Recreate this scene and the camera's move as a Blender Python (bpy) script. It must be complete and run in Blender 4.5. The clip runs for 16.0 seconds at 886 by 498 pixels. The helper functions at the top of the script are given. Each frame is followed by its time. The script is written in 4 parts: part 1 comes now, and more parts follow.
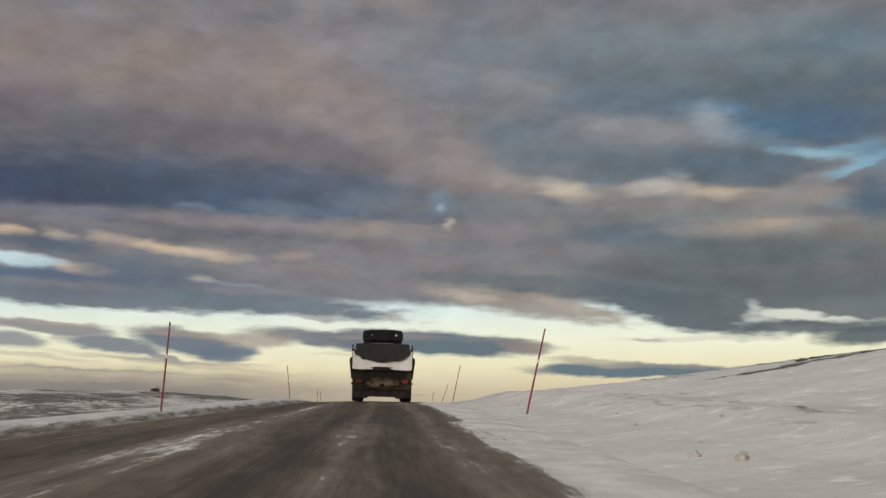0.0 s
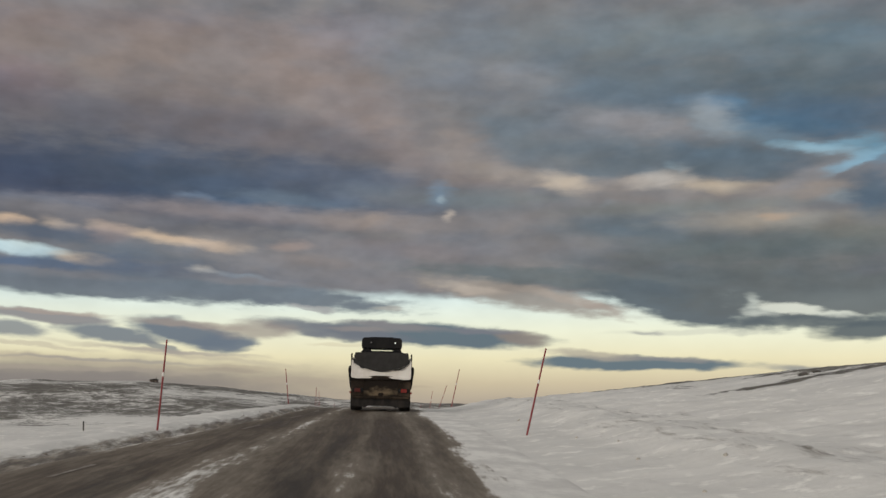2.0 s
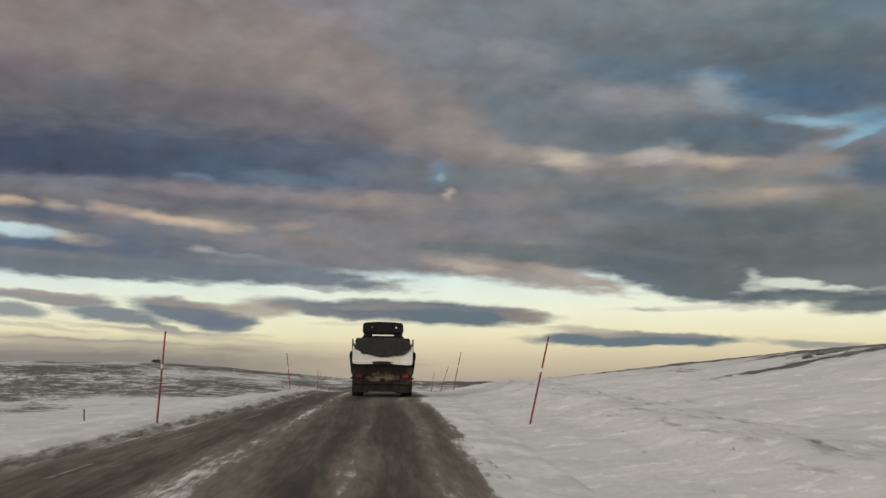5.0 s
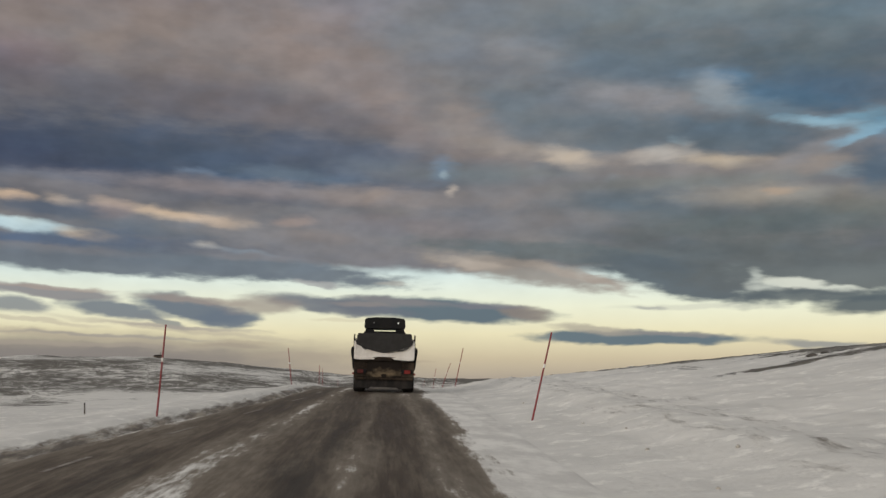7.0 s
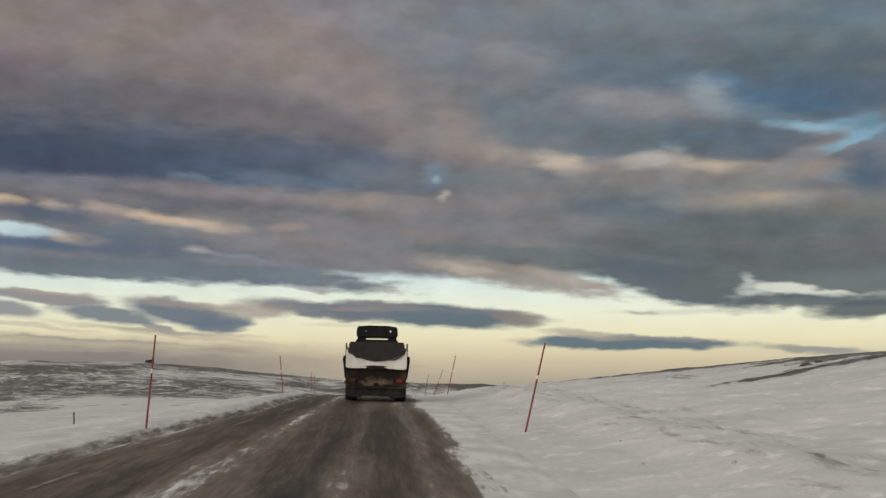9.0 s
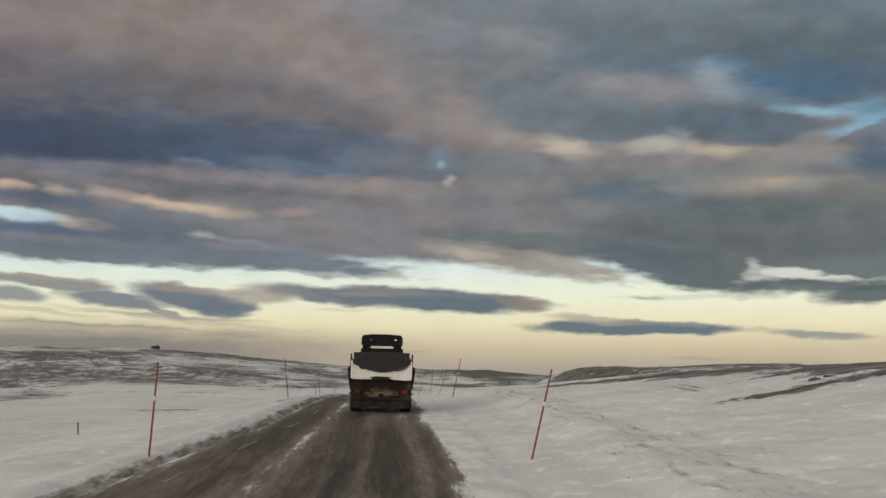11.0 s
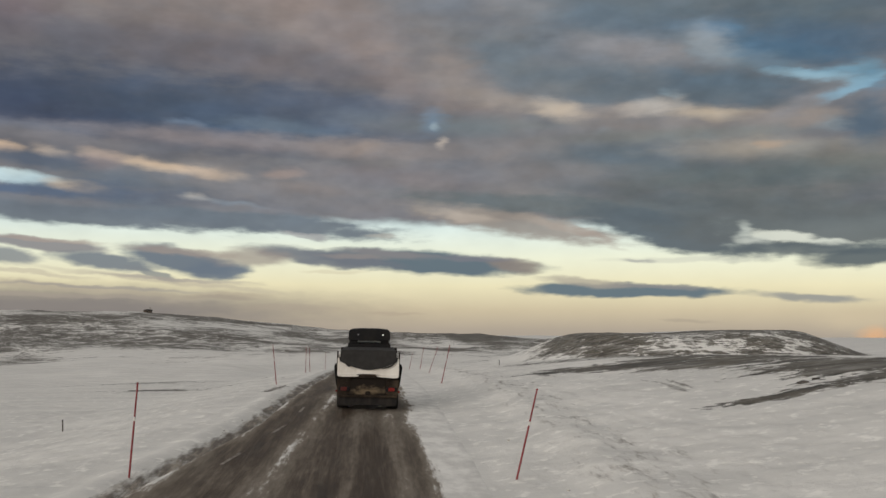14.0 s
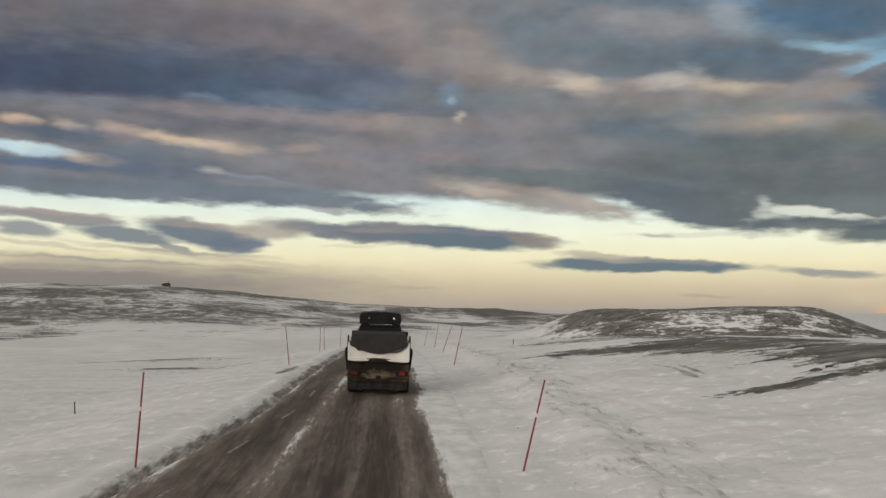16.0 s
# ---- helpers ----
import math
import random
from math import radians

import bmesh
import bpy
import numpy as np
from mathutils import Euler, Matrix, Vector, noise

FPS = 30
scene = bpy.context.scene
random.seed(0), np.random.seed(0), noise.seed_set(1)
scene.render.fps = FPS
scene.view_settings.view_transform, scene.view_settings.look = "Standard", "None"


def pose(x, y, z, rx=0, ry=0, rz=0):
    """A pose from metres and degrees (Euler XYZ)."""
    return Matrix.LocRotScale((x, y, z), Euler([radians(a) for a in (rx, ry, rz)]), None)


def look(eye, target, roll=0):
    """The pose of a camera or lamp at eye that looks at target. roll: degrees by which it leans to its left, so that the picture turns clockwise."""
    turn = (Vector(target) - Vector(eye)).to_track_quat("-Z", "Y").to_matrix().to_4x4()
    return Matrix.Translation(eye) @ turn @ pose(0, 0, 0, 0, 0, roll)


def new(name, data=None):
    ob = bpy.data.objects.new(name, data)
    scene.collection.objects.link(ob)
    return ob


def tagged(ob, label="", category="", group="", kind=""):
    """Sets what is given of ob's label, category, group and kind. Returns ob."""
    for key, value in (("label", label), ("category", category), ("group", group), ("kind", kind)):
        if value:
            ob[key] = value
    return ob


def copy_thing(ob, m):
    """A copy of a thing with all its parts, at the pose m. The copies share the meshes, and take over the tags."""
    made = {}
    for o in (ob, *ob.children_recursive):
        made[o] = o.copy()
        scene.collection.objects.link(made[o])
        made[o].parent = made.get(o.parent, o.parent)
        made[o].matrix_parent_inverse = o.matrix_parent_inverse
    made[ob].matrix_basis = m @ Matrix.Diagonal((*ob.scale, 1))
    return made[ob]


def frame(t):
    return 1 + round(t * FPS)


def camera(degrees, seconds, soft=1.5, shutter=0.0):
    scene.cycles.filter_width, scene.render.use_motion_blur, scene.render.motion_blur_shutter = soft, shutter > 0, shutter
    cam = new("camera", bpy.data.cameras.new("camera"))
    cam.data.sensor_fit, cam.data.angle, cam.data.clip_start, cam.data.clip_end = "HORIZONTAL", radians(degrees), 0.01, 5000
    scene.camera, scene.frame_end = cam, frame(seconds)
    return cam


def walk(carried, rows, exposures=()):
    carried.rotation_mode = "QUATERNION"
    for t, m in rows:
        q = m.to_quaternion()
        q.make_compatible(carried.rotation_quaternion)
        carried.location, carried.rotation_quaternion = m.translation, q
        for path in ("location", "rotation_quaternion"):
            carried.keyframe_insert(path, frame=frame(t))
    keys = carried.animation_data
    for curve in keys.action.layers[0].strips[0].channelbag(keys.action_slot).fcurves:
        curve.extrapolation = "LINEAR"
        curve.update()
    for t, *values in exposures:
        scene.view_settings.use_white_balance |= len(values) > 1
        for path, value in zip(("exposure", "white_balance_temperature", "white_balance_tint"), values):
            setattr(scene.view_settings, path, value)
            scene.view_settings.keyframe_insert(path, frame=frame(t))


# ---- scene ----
# ---- camera ----
cam = camera(46.0, 16.0, soft=1.5)
PATH = [
    (0.0, pose(-0.033, -43.200, -0.439, 98.942, 0.016, -3.385)),
    (0.5, pose(-0.027, -43.150, -0.258, 98.997, 0.254, -3.305)),
    (1.0, pose(-0.004, -43.100, -0.001, 99.038, -0.254, -3.365)),
    (1.5, pose(-0.037, -43.050, 0.145, 98.592, -0.898, -3.382)),
    (2.0, pose(-0.045, -43.000, 0.289, 98.494, -0.361, -3.467)),
    (2.5, pose(-0.082, -42.950, 0.419, 98.097, -0.170, -3.497)),
    (3.0, pose(-0.102, -42.900, 0.419, 97.800, -0.289, -3.606)),
    (3.5, pose(-0.130, -42.850, 0.433, 97.610, -0.486, -3.602)),
    (4.0, pose(-0.104, -42.800, 0.539, 97.508, -0.110, -3.605)),
    (6.5, pose(0.014, -42.550, 0.601, 97.060, 0.201, -3.306)),
    (7.0, pose(-0.030, -42.500, 0.547, 97.129, -0.248, -3.281)),
    (7.5, pose(-0.026, -42.450, 0.504, 97.217, -0.746, -3.332)),
    (8.0, pose(-0.043, -42.400, 0.552, 97.443, -0.696, -3.413)),
    (8.5, pose(-0.062, -42.350, 0.579, 97.528, -0.629, -3.605)),
    (9.0, pose(-0.025, -42.300, 0.702, 97.400, -0.235, -3.700)),
    (11.5, pose(-0.025, -42.050, 1.977, 96.289, -0.207, -3.306)),
    (12.0, pose(-0.022, -42.000, 2.195, 95.962, 0.260, -3.265)),
    (12.5, pose(-0.003, -41.950, 2.497, 95.654, 0.761, -3.438)),
    (13.0, pose(0.077, -41.900, 2.697, 95.142, 0.125, -3.575)),
    (13.5, pose(0.097, -41.850, 2.942, 94.621, -0.352, -3.778)),
    (14.0, pose(0.185, -41.800, 3.146, 94.522, -0.340, -3.840)),
    (14.5, pose(0.187, -41.750, 3.291, 94.210, -0.524, -3.705)),
    (15.0, pose(0.344, -41.700, 3.385, 93.676, -0.023, -3.224)),
    (15.5, pose(0.401, -41.650, 3.561, 93.503, -0.666, -3.050)),
    (16.0, pose(0.445, -41.600, 3.552, 93.105, -0.554, -2.905)),
]
walk(cam, PATH, exposures=((0.0, 0.06), (3.5, 0.04), (7.0, 0.02), (9.0, 0.0), (12.5, 0.03), (14.5, 0.05), (15.2, 0.06), (16.0, 0.11)))

# ---- world: dusk sky with a broken cloud sheet over a clear, cream-coloured strip ----
SUN_EL, SUN_AZ = 14.0, 215.0       # degrees; azimuth clockwise from the road's direction

world = bpy.data.worlds.new("dusk_sky")
scene.world = world
world.use_nodes = True
wt = world.node_tree
wt.nodes.clear()


def lin(c):
    """0-255 screen colour to linear RGBA."""
    f = [v / 255 for v in c]
    return tuple(v / 12.92 if v <= 0.04045 else ((v + 0.055) / 1.055) ** 2.4 for v in f) + (1.0,)


def node(tree, kind, operation="", data_type="", blend_type=""):
    n = tree.nodes.new(kind)
    if data_type:
        n.data_type = data_type
    if operation:
        n.operation = operation
    if blend_type:
        n.blend_type = blend_type
    return n


def plug(tree, a, b):
    tree.links.new(a, b)


def wmath(op, a, b=None, c=None):
    n = node(wt, "ShaderNodeMath", operation=op)
    for i, v in enumerate((a, b, c)):
        if v is None:
            continue
        if isinstance(v, (int, float)):
            n.inputs[i].default_value = v
        else:
            plug(wt, v, n.inputs[i])
    return n.outputs[0]


def smooth(value, lo, hi, to_lo, to_hi):
    n = node(wt, "ShaderNodeMapRange")
    n.interpolation_type = "SMOOTHSTEP"
    plug(wt, value, n.inputs[0])
    for i, v in enumerate((lo, hi, to_lo, to_hi)):
        n.inputs[i + 1].default_value = v
    return n.outputs[0]


def blend(fac, a, b, mode="MIX"):
    n = node(wt, "ShaderNodeMix", data_type="RGBA", blend_type=mode)
    for i, v in ((0, fac), (6, a), (7, b)):
        if isinstance(v, (int, float, tuple)):
            n.inputs[i].default_value = v
        else:
            plug(wt, v, n.inputs[i])
    return n.outputs[2]


coord = node(wt, "ShaderNodeTexCoord")
sep = node(wt, "ShaderNodeSeparateXYZ")
plug(wt, coord.outputs["Generated"], sep.inputs[0])
azimuth = wmath("MULTIPLY", wmath("ARCTAN2", sep.outputs[0], sep.outputs[1]), 180 / math.pi)
elevation = wmath("MULTIPLY", wmath("ARCSINE", sep.outputs[2]), 180 / math.pi)
flat = node(wt, "ShaderNodeCombineXYZ")
plug(wt, azimuth, flat.inputs[0])
plug(wt, elevation, flat.inputs[1])


def sky_noise(sx, sy, detail, rough):
    m = node(wt, "ShaderNodeMapping")
    m.inputs["Scale"].default_value = (sx, sy, 1)
    plug(wt, flat.outputs[0], m.inputs[0])
    n = node(wt, "ShaderNodeTexNoise")
    n.inputs["Scale"].default_value, n.inputs["Detail"].default_value, n.inputs["Roughness"].default_value = 1.0, detail, rough
    plug(wt, m.outputs[0], n.inputs["Vector"])
    return n.outputs


# wind-drawn edges: the clouds' plane is bent by two scales of noise
bend = node(wt, "ShaderNodeVectorMath", operation="MULTIPLY_ADD")
plug(wt, sky_noise(0.5, 1.1, 5, 0.5)[1], bend.inputs[0])
bend.inputs[1].default_value = (1.3, 0.5, 0)
plug(wt, flat.outputs[0], bend.inputs[2])
bend2 = node(wt, "ShaderNodeVectorMath", operation="SUBTRACT")
plug(wt, bend.outputs[0], bend2.inputs[0])
bend2.inputs[1].default_value = (0.65, 0.25, 0)
bend3 = node(wt, "ShaderNodeVectorMath", operation="MULTIPLY_ADD")
plug(wt, sky_noise(0.9, 3.6, 3, 0.45)[1], bend3.inputs[0])
bend3.inputs[1].default_value = (0.9, 0.2, 0)
plug(wt, bend2.outputs[0], bend3.inputs[2])
bend4 = node(wt, "ShaderNodeVectorMath", operation="SUBTRACT")
plug(wt, bend3.outputs[0], bend4.inputs[0])
bend4.inputs[1].default_value = (0.45, 0.1, 0)
bent = bend4.outputs[0]
bent_xy = node(wt, "ShaderNodeSeparateXYZ")
plug(wt, bent, bent_xy.inputs[0])

# clear air: cream at the skyline, blue above
ramp = node(wt, "ShaderNodeValToRGB")
ramp.color_ramp.interpolation = "LINEAR"
plug(wt, wmath("DIVIDE", wmath("ADD", elevation, 1.0), 16.0), ramp.inputs[0])
stops = ((-1, (146, 138, 132)), (0.1, (160, 148, 136)), (1.2, (186, 172, 147)), (2.5, (216, 206, 171)),
         (4.0, (221, 221, 197)), (5.3, (207, 216, 207)), (6.8, (172, 194, 204)), (12, (108, 140, 166)))
while len(ramp.color_ramp.elements) < len(stops):
    ramp.color_ramp.elements.new(0.5)
for e, (el, c) in zip(ramp.color_ramp.elements, stops):
    e.position, e.color = (el + 1) / 16, lin(c)
air = node(wt, "ShaderNodeTexSky")
air.sky_type, air.sun_disc = "NISHITA", False
air.sun_elevation, air.sun_rotation = radians(SUN_EL), radians(SUN_AZ)
faint = blend(1.0, air.outputs[0], (0.02, 0.02, 0.02, 1), "MULTIPLY")
sky = blend(1.0, ramp.outputs[0], faint, "ADD")

# the cloud sheet, with soft dark and light folds
fold = smooth(sky_noise(0.16, 0.42, 5, 0.55)[0], 0.3, 0.7, 0, 1)
sheet = blend(fold, lin((110, 111, 117)), lin((126, 124, 125)))
sheet = blend(smooth(elevation, 20, 40, 0, 0.9), sheet, lin((172, 170, 168)))
sky = blend(smooth(bent_xy.outputs[1], 5.6, 6.3, 0, 1), sky, sheet)


# frayed rims: wisps drawn out along the wind
rim = sky_noise(0.6, 2.2, 6, 0.56)[0]
fray = wmath("MULTIPLY", wmath("SUBTRACT", rim, 0.5), 1.5)


def cloud(az, el, half_width, half_height, tilt, colour, cover, soft):
    """One bank or gap of the sheet: an ellipse in degrees on the bent plane, laid over what is behind it.
    Each bank nudges the plane of the next a hair, so that the banks are worked out one after another."""
    global sky, bent
    ragged = 0.28 if el < 4.6 else 0.5 if half_height > 0.7 else 0.75
    m = node(wt, "ShaderNodeMapping")
    m.vector_type = "TEXTURE"
    m.inputs["Location"].default_value = (az, el, 0)
    m.inputs["Rotation"].default_value = (0, 0, radians(tilt))
    m.inputs["Scale"].default_value = (half_width, half_height, 1)
    plug(wt, bent, m.inputs[0])
    reach = node(wt, "ShaderNodeVectorMath", operation="LENGTH")
    plug(wt, m.outputs[0], reach.inputs[0])
    mask = smooth(wmath("MULTIPLY_ADD", fray, ragged, reach.outputs["Value"]), 1 + soft, 1 - soft, 0, cover)
    sky = blend(mask, sky, lin(colour))
    nudge = node(wt, "ShaderNodeVectorMath", operation="MULTIPLY_ADD")
    plug(wt, mask, nudge.inputs[0])
    nudge.inputs[1].default_value = (0.0002, 0, 0)
    plug(wt, bent, nudge.inputs[2])
    bent = nudge.outputs[0]


cloud(-18.40, 19.13, 7.22, 0.93, -0, (125, 113, 117), 0.80, 0.90)
cloud(-10.82, 19.79, 3.63, 0.78, -0, (121, 114, 125), 0.60, 0.90)
cloud(-11.06, 18.18, 13.71, 2.33, -0, (133, 123, 120), 0.95, 0.80)
cloud(-20.43, 16.09, 2.91, 1.24, -0, (130, 115, 122), 0.70, 0.90)
cloud(-1.11, 19.75, 3.96, 1.09, -0, (140, 134, 140), 0.70, 0.90)
cloud(2.43, 18.78, 2.95, 1.55, -0, (125, 129, 136), 0.80, 0.90)
cloud(6.92, 19.65, 5.60, 1.55, -0, (117, 123, 130), 0.80, 0.90)
cloud(12.94, 19.45, 4.93, 1.55, -0, (112, 121, 127), 0.80, 0.90)
cloud(19.37, 19.59, 5.27, 1.24, -0, (116, 127, 132), 0.70, 0.90)
cloud(25.10, 18.45, 4.25, 1.40, -0, (97, 116, 128), 0.80, 0.90)
cloud(-0.73, 15.58, 7.73, 1.55, -27, (140, 129, 127), 0.85, 0.80)
cloud(-15.06, 14.80, 10.59, 1.18, -3, (94, 93, 101), 0.80, 0.90)
cloud(-7.29, 14.73, 6.42, 1.24, -8, (113, 107, 111), 0.70, 0.90)
cloud(-16.90, 11.60, 13.31, 1.86, -2, (64, 72, 91), 0.97, 0.80)
cloud(-7.51, 11.56, 8.23, 1.40, -4, (76, 88, 105), 0.90, 0.80)
cloud(-2.56, 11.87, 5.39, 1.24, -8, (87, 96, 113), 0.70, 0.80)
cloud(-8.70, 10.66, 1.89, 0.43, -0, (81, 98, 120), 0.70, 0.80)
cloud(-17.67, 10.32, 4.10, 0.31, -0, (113, 116, 126), 0.75, 0.80)
cloud(-16.53, 9.82, 4.72, 0.31, -3, (124, 121, 124), 0.75, 0.80)
cloud(-10.21, 10.95, 0.82, 0.16, -5, (115, 129, 148), 0.60, 0.95)
cloud(-5.04, 11.01, 2.84, 0.37, -3, (104, 119, 135), 0.70, 0.80)
cloud(0.27, 11.40, 2.85, 0.56, -6, (115, 121, 128), 0.60, 0.80)
cloud(-6.25, 10.14, 8.51, 0.43, -2, (135, 127, 128), 0.80, 0.80)
cloud(0.28, 9.92, 4.72, 0.50, -3, (140, 133, 132), 0.80, 0.80)
cloud(-0.50, 10.07, 0.76, 0.28, 10, (147, 134, 127), 0.70, 0.95)
cloud(9.42, 14.51, 6.09, 1.71, -6, (109, 119, 127), 0.85, 0.80)
cloud(8.30, 17.70, 2.30, 0.60, -9, (144, 143, 146), 0.85, 0.95)
cloud(4.99, 17.29, 1.95, 0.93, -0, (116, 121, 129), 0.60, 0.80)
cloud(13.83, 16.91, 4.86, 1.24, -6, (96, 112, 125), 0.80, 0.80)
cloud(18.11, 17.53, 5.21, 1.09, -0, (100, 111, 119), 0.70, 0.90)
cloud(23.60, 16.35, 5.50, 1.24, -3, (89, 103, 112), 0.85, 0.90)
cloud(23.83, 14.90, 5.46, 0.99, -8, (76, 97, 116), 0.85, 0.80)
cloud(18.51, 16.05, 1.94, 0.40, -8, (94, 124, 149), 0.70, 0.80)
cloud(22.26, 14.69, 3.05, 0.56, -12, (78, 104, 126), 0.80, 0.70)
cloud(13.49, 15.20, 2.90, 0.60, -9, (143, 142, 147), 0.85, 0.90)
cloud(10.99, 14.92, 2.25, 0.56, -0, (115, 119, 126), 0.70, 0.80)
cloud(17.90, 15.35, 1.35, 0.74, -35, (126, 133, 139), 0.85, 0.80)
cloud(20.23, 14.32, 2.40, 0.40, -14, (115, 128, 137), 0.80, 0.80)
cloud(19.16, 13.15, 4.78, 0.87, -4, (89, 105, 118), 0.90, 0.70)
cloud(12.82, 12.75, 1.75, 0.62, -0, (101, 111, 119), 0.80, 0.80)
cloud(23.54, 13.46, 1.66, 0.16, -10, (124, 160, 182), 0.90, 0.70)
cloud(25.15, 13.47, 1.28, 0.25, -0, (114, 152, 175), 0.80, 0.70)
cloud(25.66, 12.57, 1.46, 0.16, 22, (135, 169, 187), 0.90, 0.70)
cloud(26.39, 13.11, 0.70, 0.56, -0, (106, 146, 170), 0.80, 0.95)
cloud(4.36, 14.41, 1.92, 1.05, -35, (136, 127, 124), 0.80, 0.80)
cloud(5.63, 13.03, 2.87, 0.50, -14, (142, 134, 131), 0.80, 0.80)
cloud(8.15, 12.46, 2.86, 0.40, -8, (149, 142, 138), 0.80, 0.80)
cloud(10.40, 12.02, 1.30, 0.40, -5, (184, 168, 152), 0.80, 0.95)
cloud(13.42, 11.91, 1.90, 0.37, -0, (145, 138, 135), 0.85, 0.80)
cloud(15.19, 12.09, 1.52, 0.37, 5, (176, 164, 154), 0.92, 0.70)
cloud(16.24, 12.80, 0.57, 0.19, -20, (175, 199, 211), 0.80, 0.95)
cloud(16.83, 12.35, 0.57, 0.31, -35, (168, 160, 154), 0.80, 0.95)
cloud(18.82, 11.54, 2.03, 0.31, -3, (189, 171, 149), 0.95, 0.70)
cloud(21.71, 11.29, 3.48, 0.40, -0, (152, 141, 133), 0.90, 0.70)
cloud(17.63, 11.20, 8.22, 0.43, -0, (130, 126, 126), 0.70, 0.80)
cloud(23.14, 11.90, 1.90, 0.37, 15, (136, 134, 137), 0.85, 0.70)
cloud(24.76, 10.80, 0.76, 0.31, -5, (132, 143, 152), 0.80, 0.95)
cloud(26.17, 10.70, 1.07, 1.24, -0, (84, 102, 119), 0.85, 0.70)
cloud(3.26, 11.43, 0.57, 0.53, -0, (112, 135, 159), 0.85, 0.95)
cloud(3.36, 11.22, 0.25, 0.19, -0, (168, 188, 202), 0.95, 0.95)
cloud(3.74, 10.25, 0.30, 0.24, 20, (204, 190, 178), 0.90, 0.95)
cloud(6.57, 11.12, 3.79, 0.56, -2, (113, 120, 123), 0.80, 0.80)
cloud(10.01, 10.77, 3.16, 0.34, -0, (123, 122, 126), 0.70, 0.80)
cloud(12.48, 10.84, 0.60, 0.20, 12, (136, 144, 152), 0.45, 0.95)
cloud(6.88, 9.95, 4.72, 0.47, -0, (128, 124, 125), 0.80, 0.80)
cloud(13.38, 9.60, 3.78, 0.87, -0, (96, 108, 117), 0.85, 0.80)
cloud(17.02, 10.57, 5.36, 0.34, -0, (121, 124, 123), 0.80, 0.80)
cloud(20.36, 9.74, 4.20, 0.46, -0, (150, 144, 136), 0.80, 0.90)
cloud(21.43, 9.92, 0.88, 0.19, -0, (168, 150, 134), 0.80, 0.70)
cloud(24.95, 8.71, 3.45, 0.87, -0, (118, 118, 112), 0.80, 0.90)
cloud(18.14, 8.43, 8.78, 0.74, -0, (93, 103, 106), 0.85, 0.80)
cloud(7.81, 8.55, 5.65, 0.68, -0, (125, 123, 126), 0.80, 0.80)
cloud(0.61, 8.38, 4.39, 0.56, -2, (127, 122, 126), 0.70, 0.80)
cloud(19.10, 6.85, 8.07, 0.99, -0, (86, 96, 98), 0.70, 0.80)
cloud(-5.43, 7.64, 9.31, 0.87, -3, (130, 128, 131), 0.70, 0.80)
cloud(-19.60, 9.24, 0.95, 0.22, -0, (209, 184, 160), 0.85, 0.80)
cloud(-17.10, 9.12, 0.75, 0.26, -10, (186, 170, 157), 0.75, 0.90)
cloud(-14.70, 9.04, 0.70, 0.26, -4, (194, 176, 160), 0.70, 0.90)
cloud(-11.60, 8.70, 2.20, 0.26, -6, (206, 184, 162), 0.90, 0.85)
cloud(-8.60, 8.35, 1.20, 0.26, -5, (186, 168, 152), 0.60, 0.90)
cloud(-5.08, 8.51, 1.05, 0.25, -0, (162, 146, 140), 0.70, 0.80)
cloud(-17.73, 8.68, 2.48, 0.40, -4, (83, 96, 115), 0.70, 0.70)
cloud(-18.76, 7.75, 2.54, 0.34, -5, (186, 205, 210), 0.97, 0.50)
cloud(-17.64, 7.11, 3.88, 0.28, -0, (84, 100, 123), 0.85, 0.60)
cloud(-15.58, 7.38, 1.43, 0.28, -6, (203, 182, 157), 0.92, 0.60)
cloud(-12.89, 7.79, 3.41, 0.47, -5, (96, 106, 117), 0.70, 0.80)
cloud(-14.15, 7.17, 1.71, 0.50, -5, (93, 105, 121), 0.70, 0.80)
cloud(-14.52, 8.79, 0.93, 0.47, -0, (136, 126, 129), 0.60, 0.80)
cloud(-9.60, 7.05, 0.70, 0.17, -6, (214, 206, 194), 0.90, 0.85)
cloud(-7.70, 6.80, 1.40, 0.15, -6, (162, 172, 180), 0.70, 0.90)
cloud(-11.98, 6.87, 5.58, 0.62, -3, (89, 100, 118), 0.60, 0.80)
cloud(-14.81, 5.97, 10.55, 0.56, -2, (104, 112, 121), 0.95, 0.35)
cloud(-6.30, 5.89, 7.29, 0.59, -5, (108, 117, 126), 0.95, 0.35)
cloud(0.77, 6.64, 4.65, 0.50, -5, (126, 125, 129), 0.90, 0.50)
cloud(10.10, 6.82, 8.07, 0.56, -4, (103, 110, 113), 0.95, 0.40)
cloud(7.62, 5.95, 5.43, 0.62, -9, (148, 140, 133), 0.90, 0.40)
cloud(15.97, 5.49, 4.65, 0.93, -14, (93, 103, 110), 0.97, 0.30)
cloud(23.29, 5.52, 7.13, 1.18, -0, (99, 105, 107), 0.95, 0.30)
cloud(22.01, 5.01, 1.80, 0.28, -8, (212, 215, 202), 1.00, 0.41)
cloud(23.79, 4.72, 1.40, 0.16, -3, (204, 208, 196), 0.95, 0.45)
cloud(20.02, 5.36, 0.37, 0.37, -0, (201, 207, 198), 0.60, 0.90)
cloud(20.45, 4.84, 0.68, 0.22, -0, (203, 208, 198), 0.70, 0.72)
cloud(22.67, 4.37, 4.03, 0.34, -1, (93, 102, 106), 0.90, 0.36)
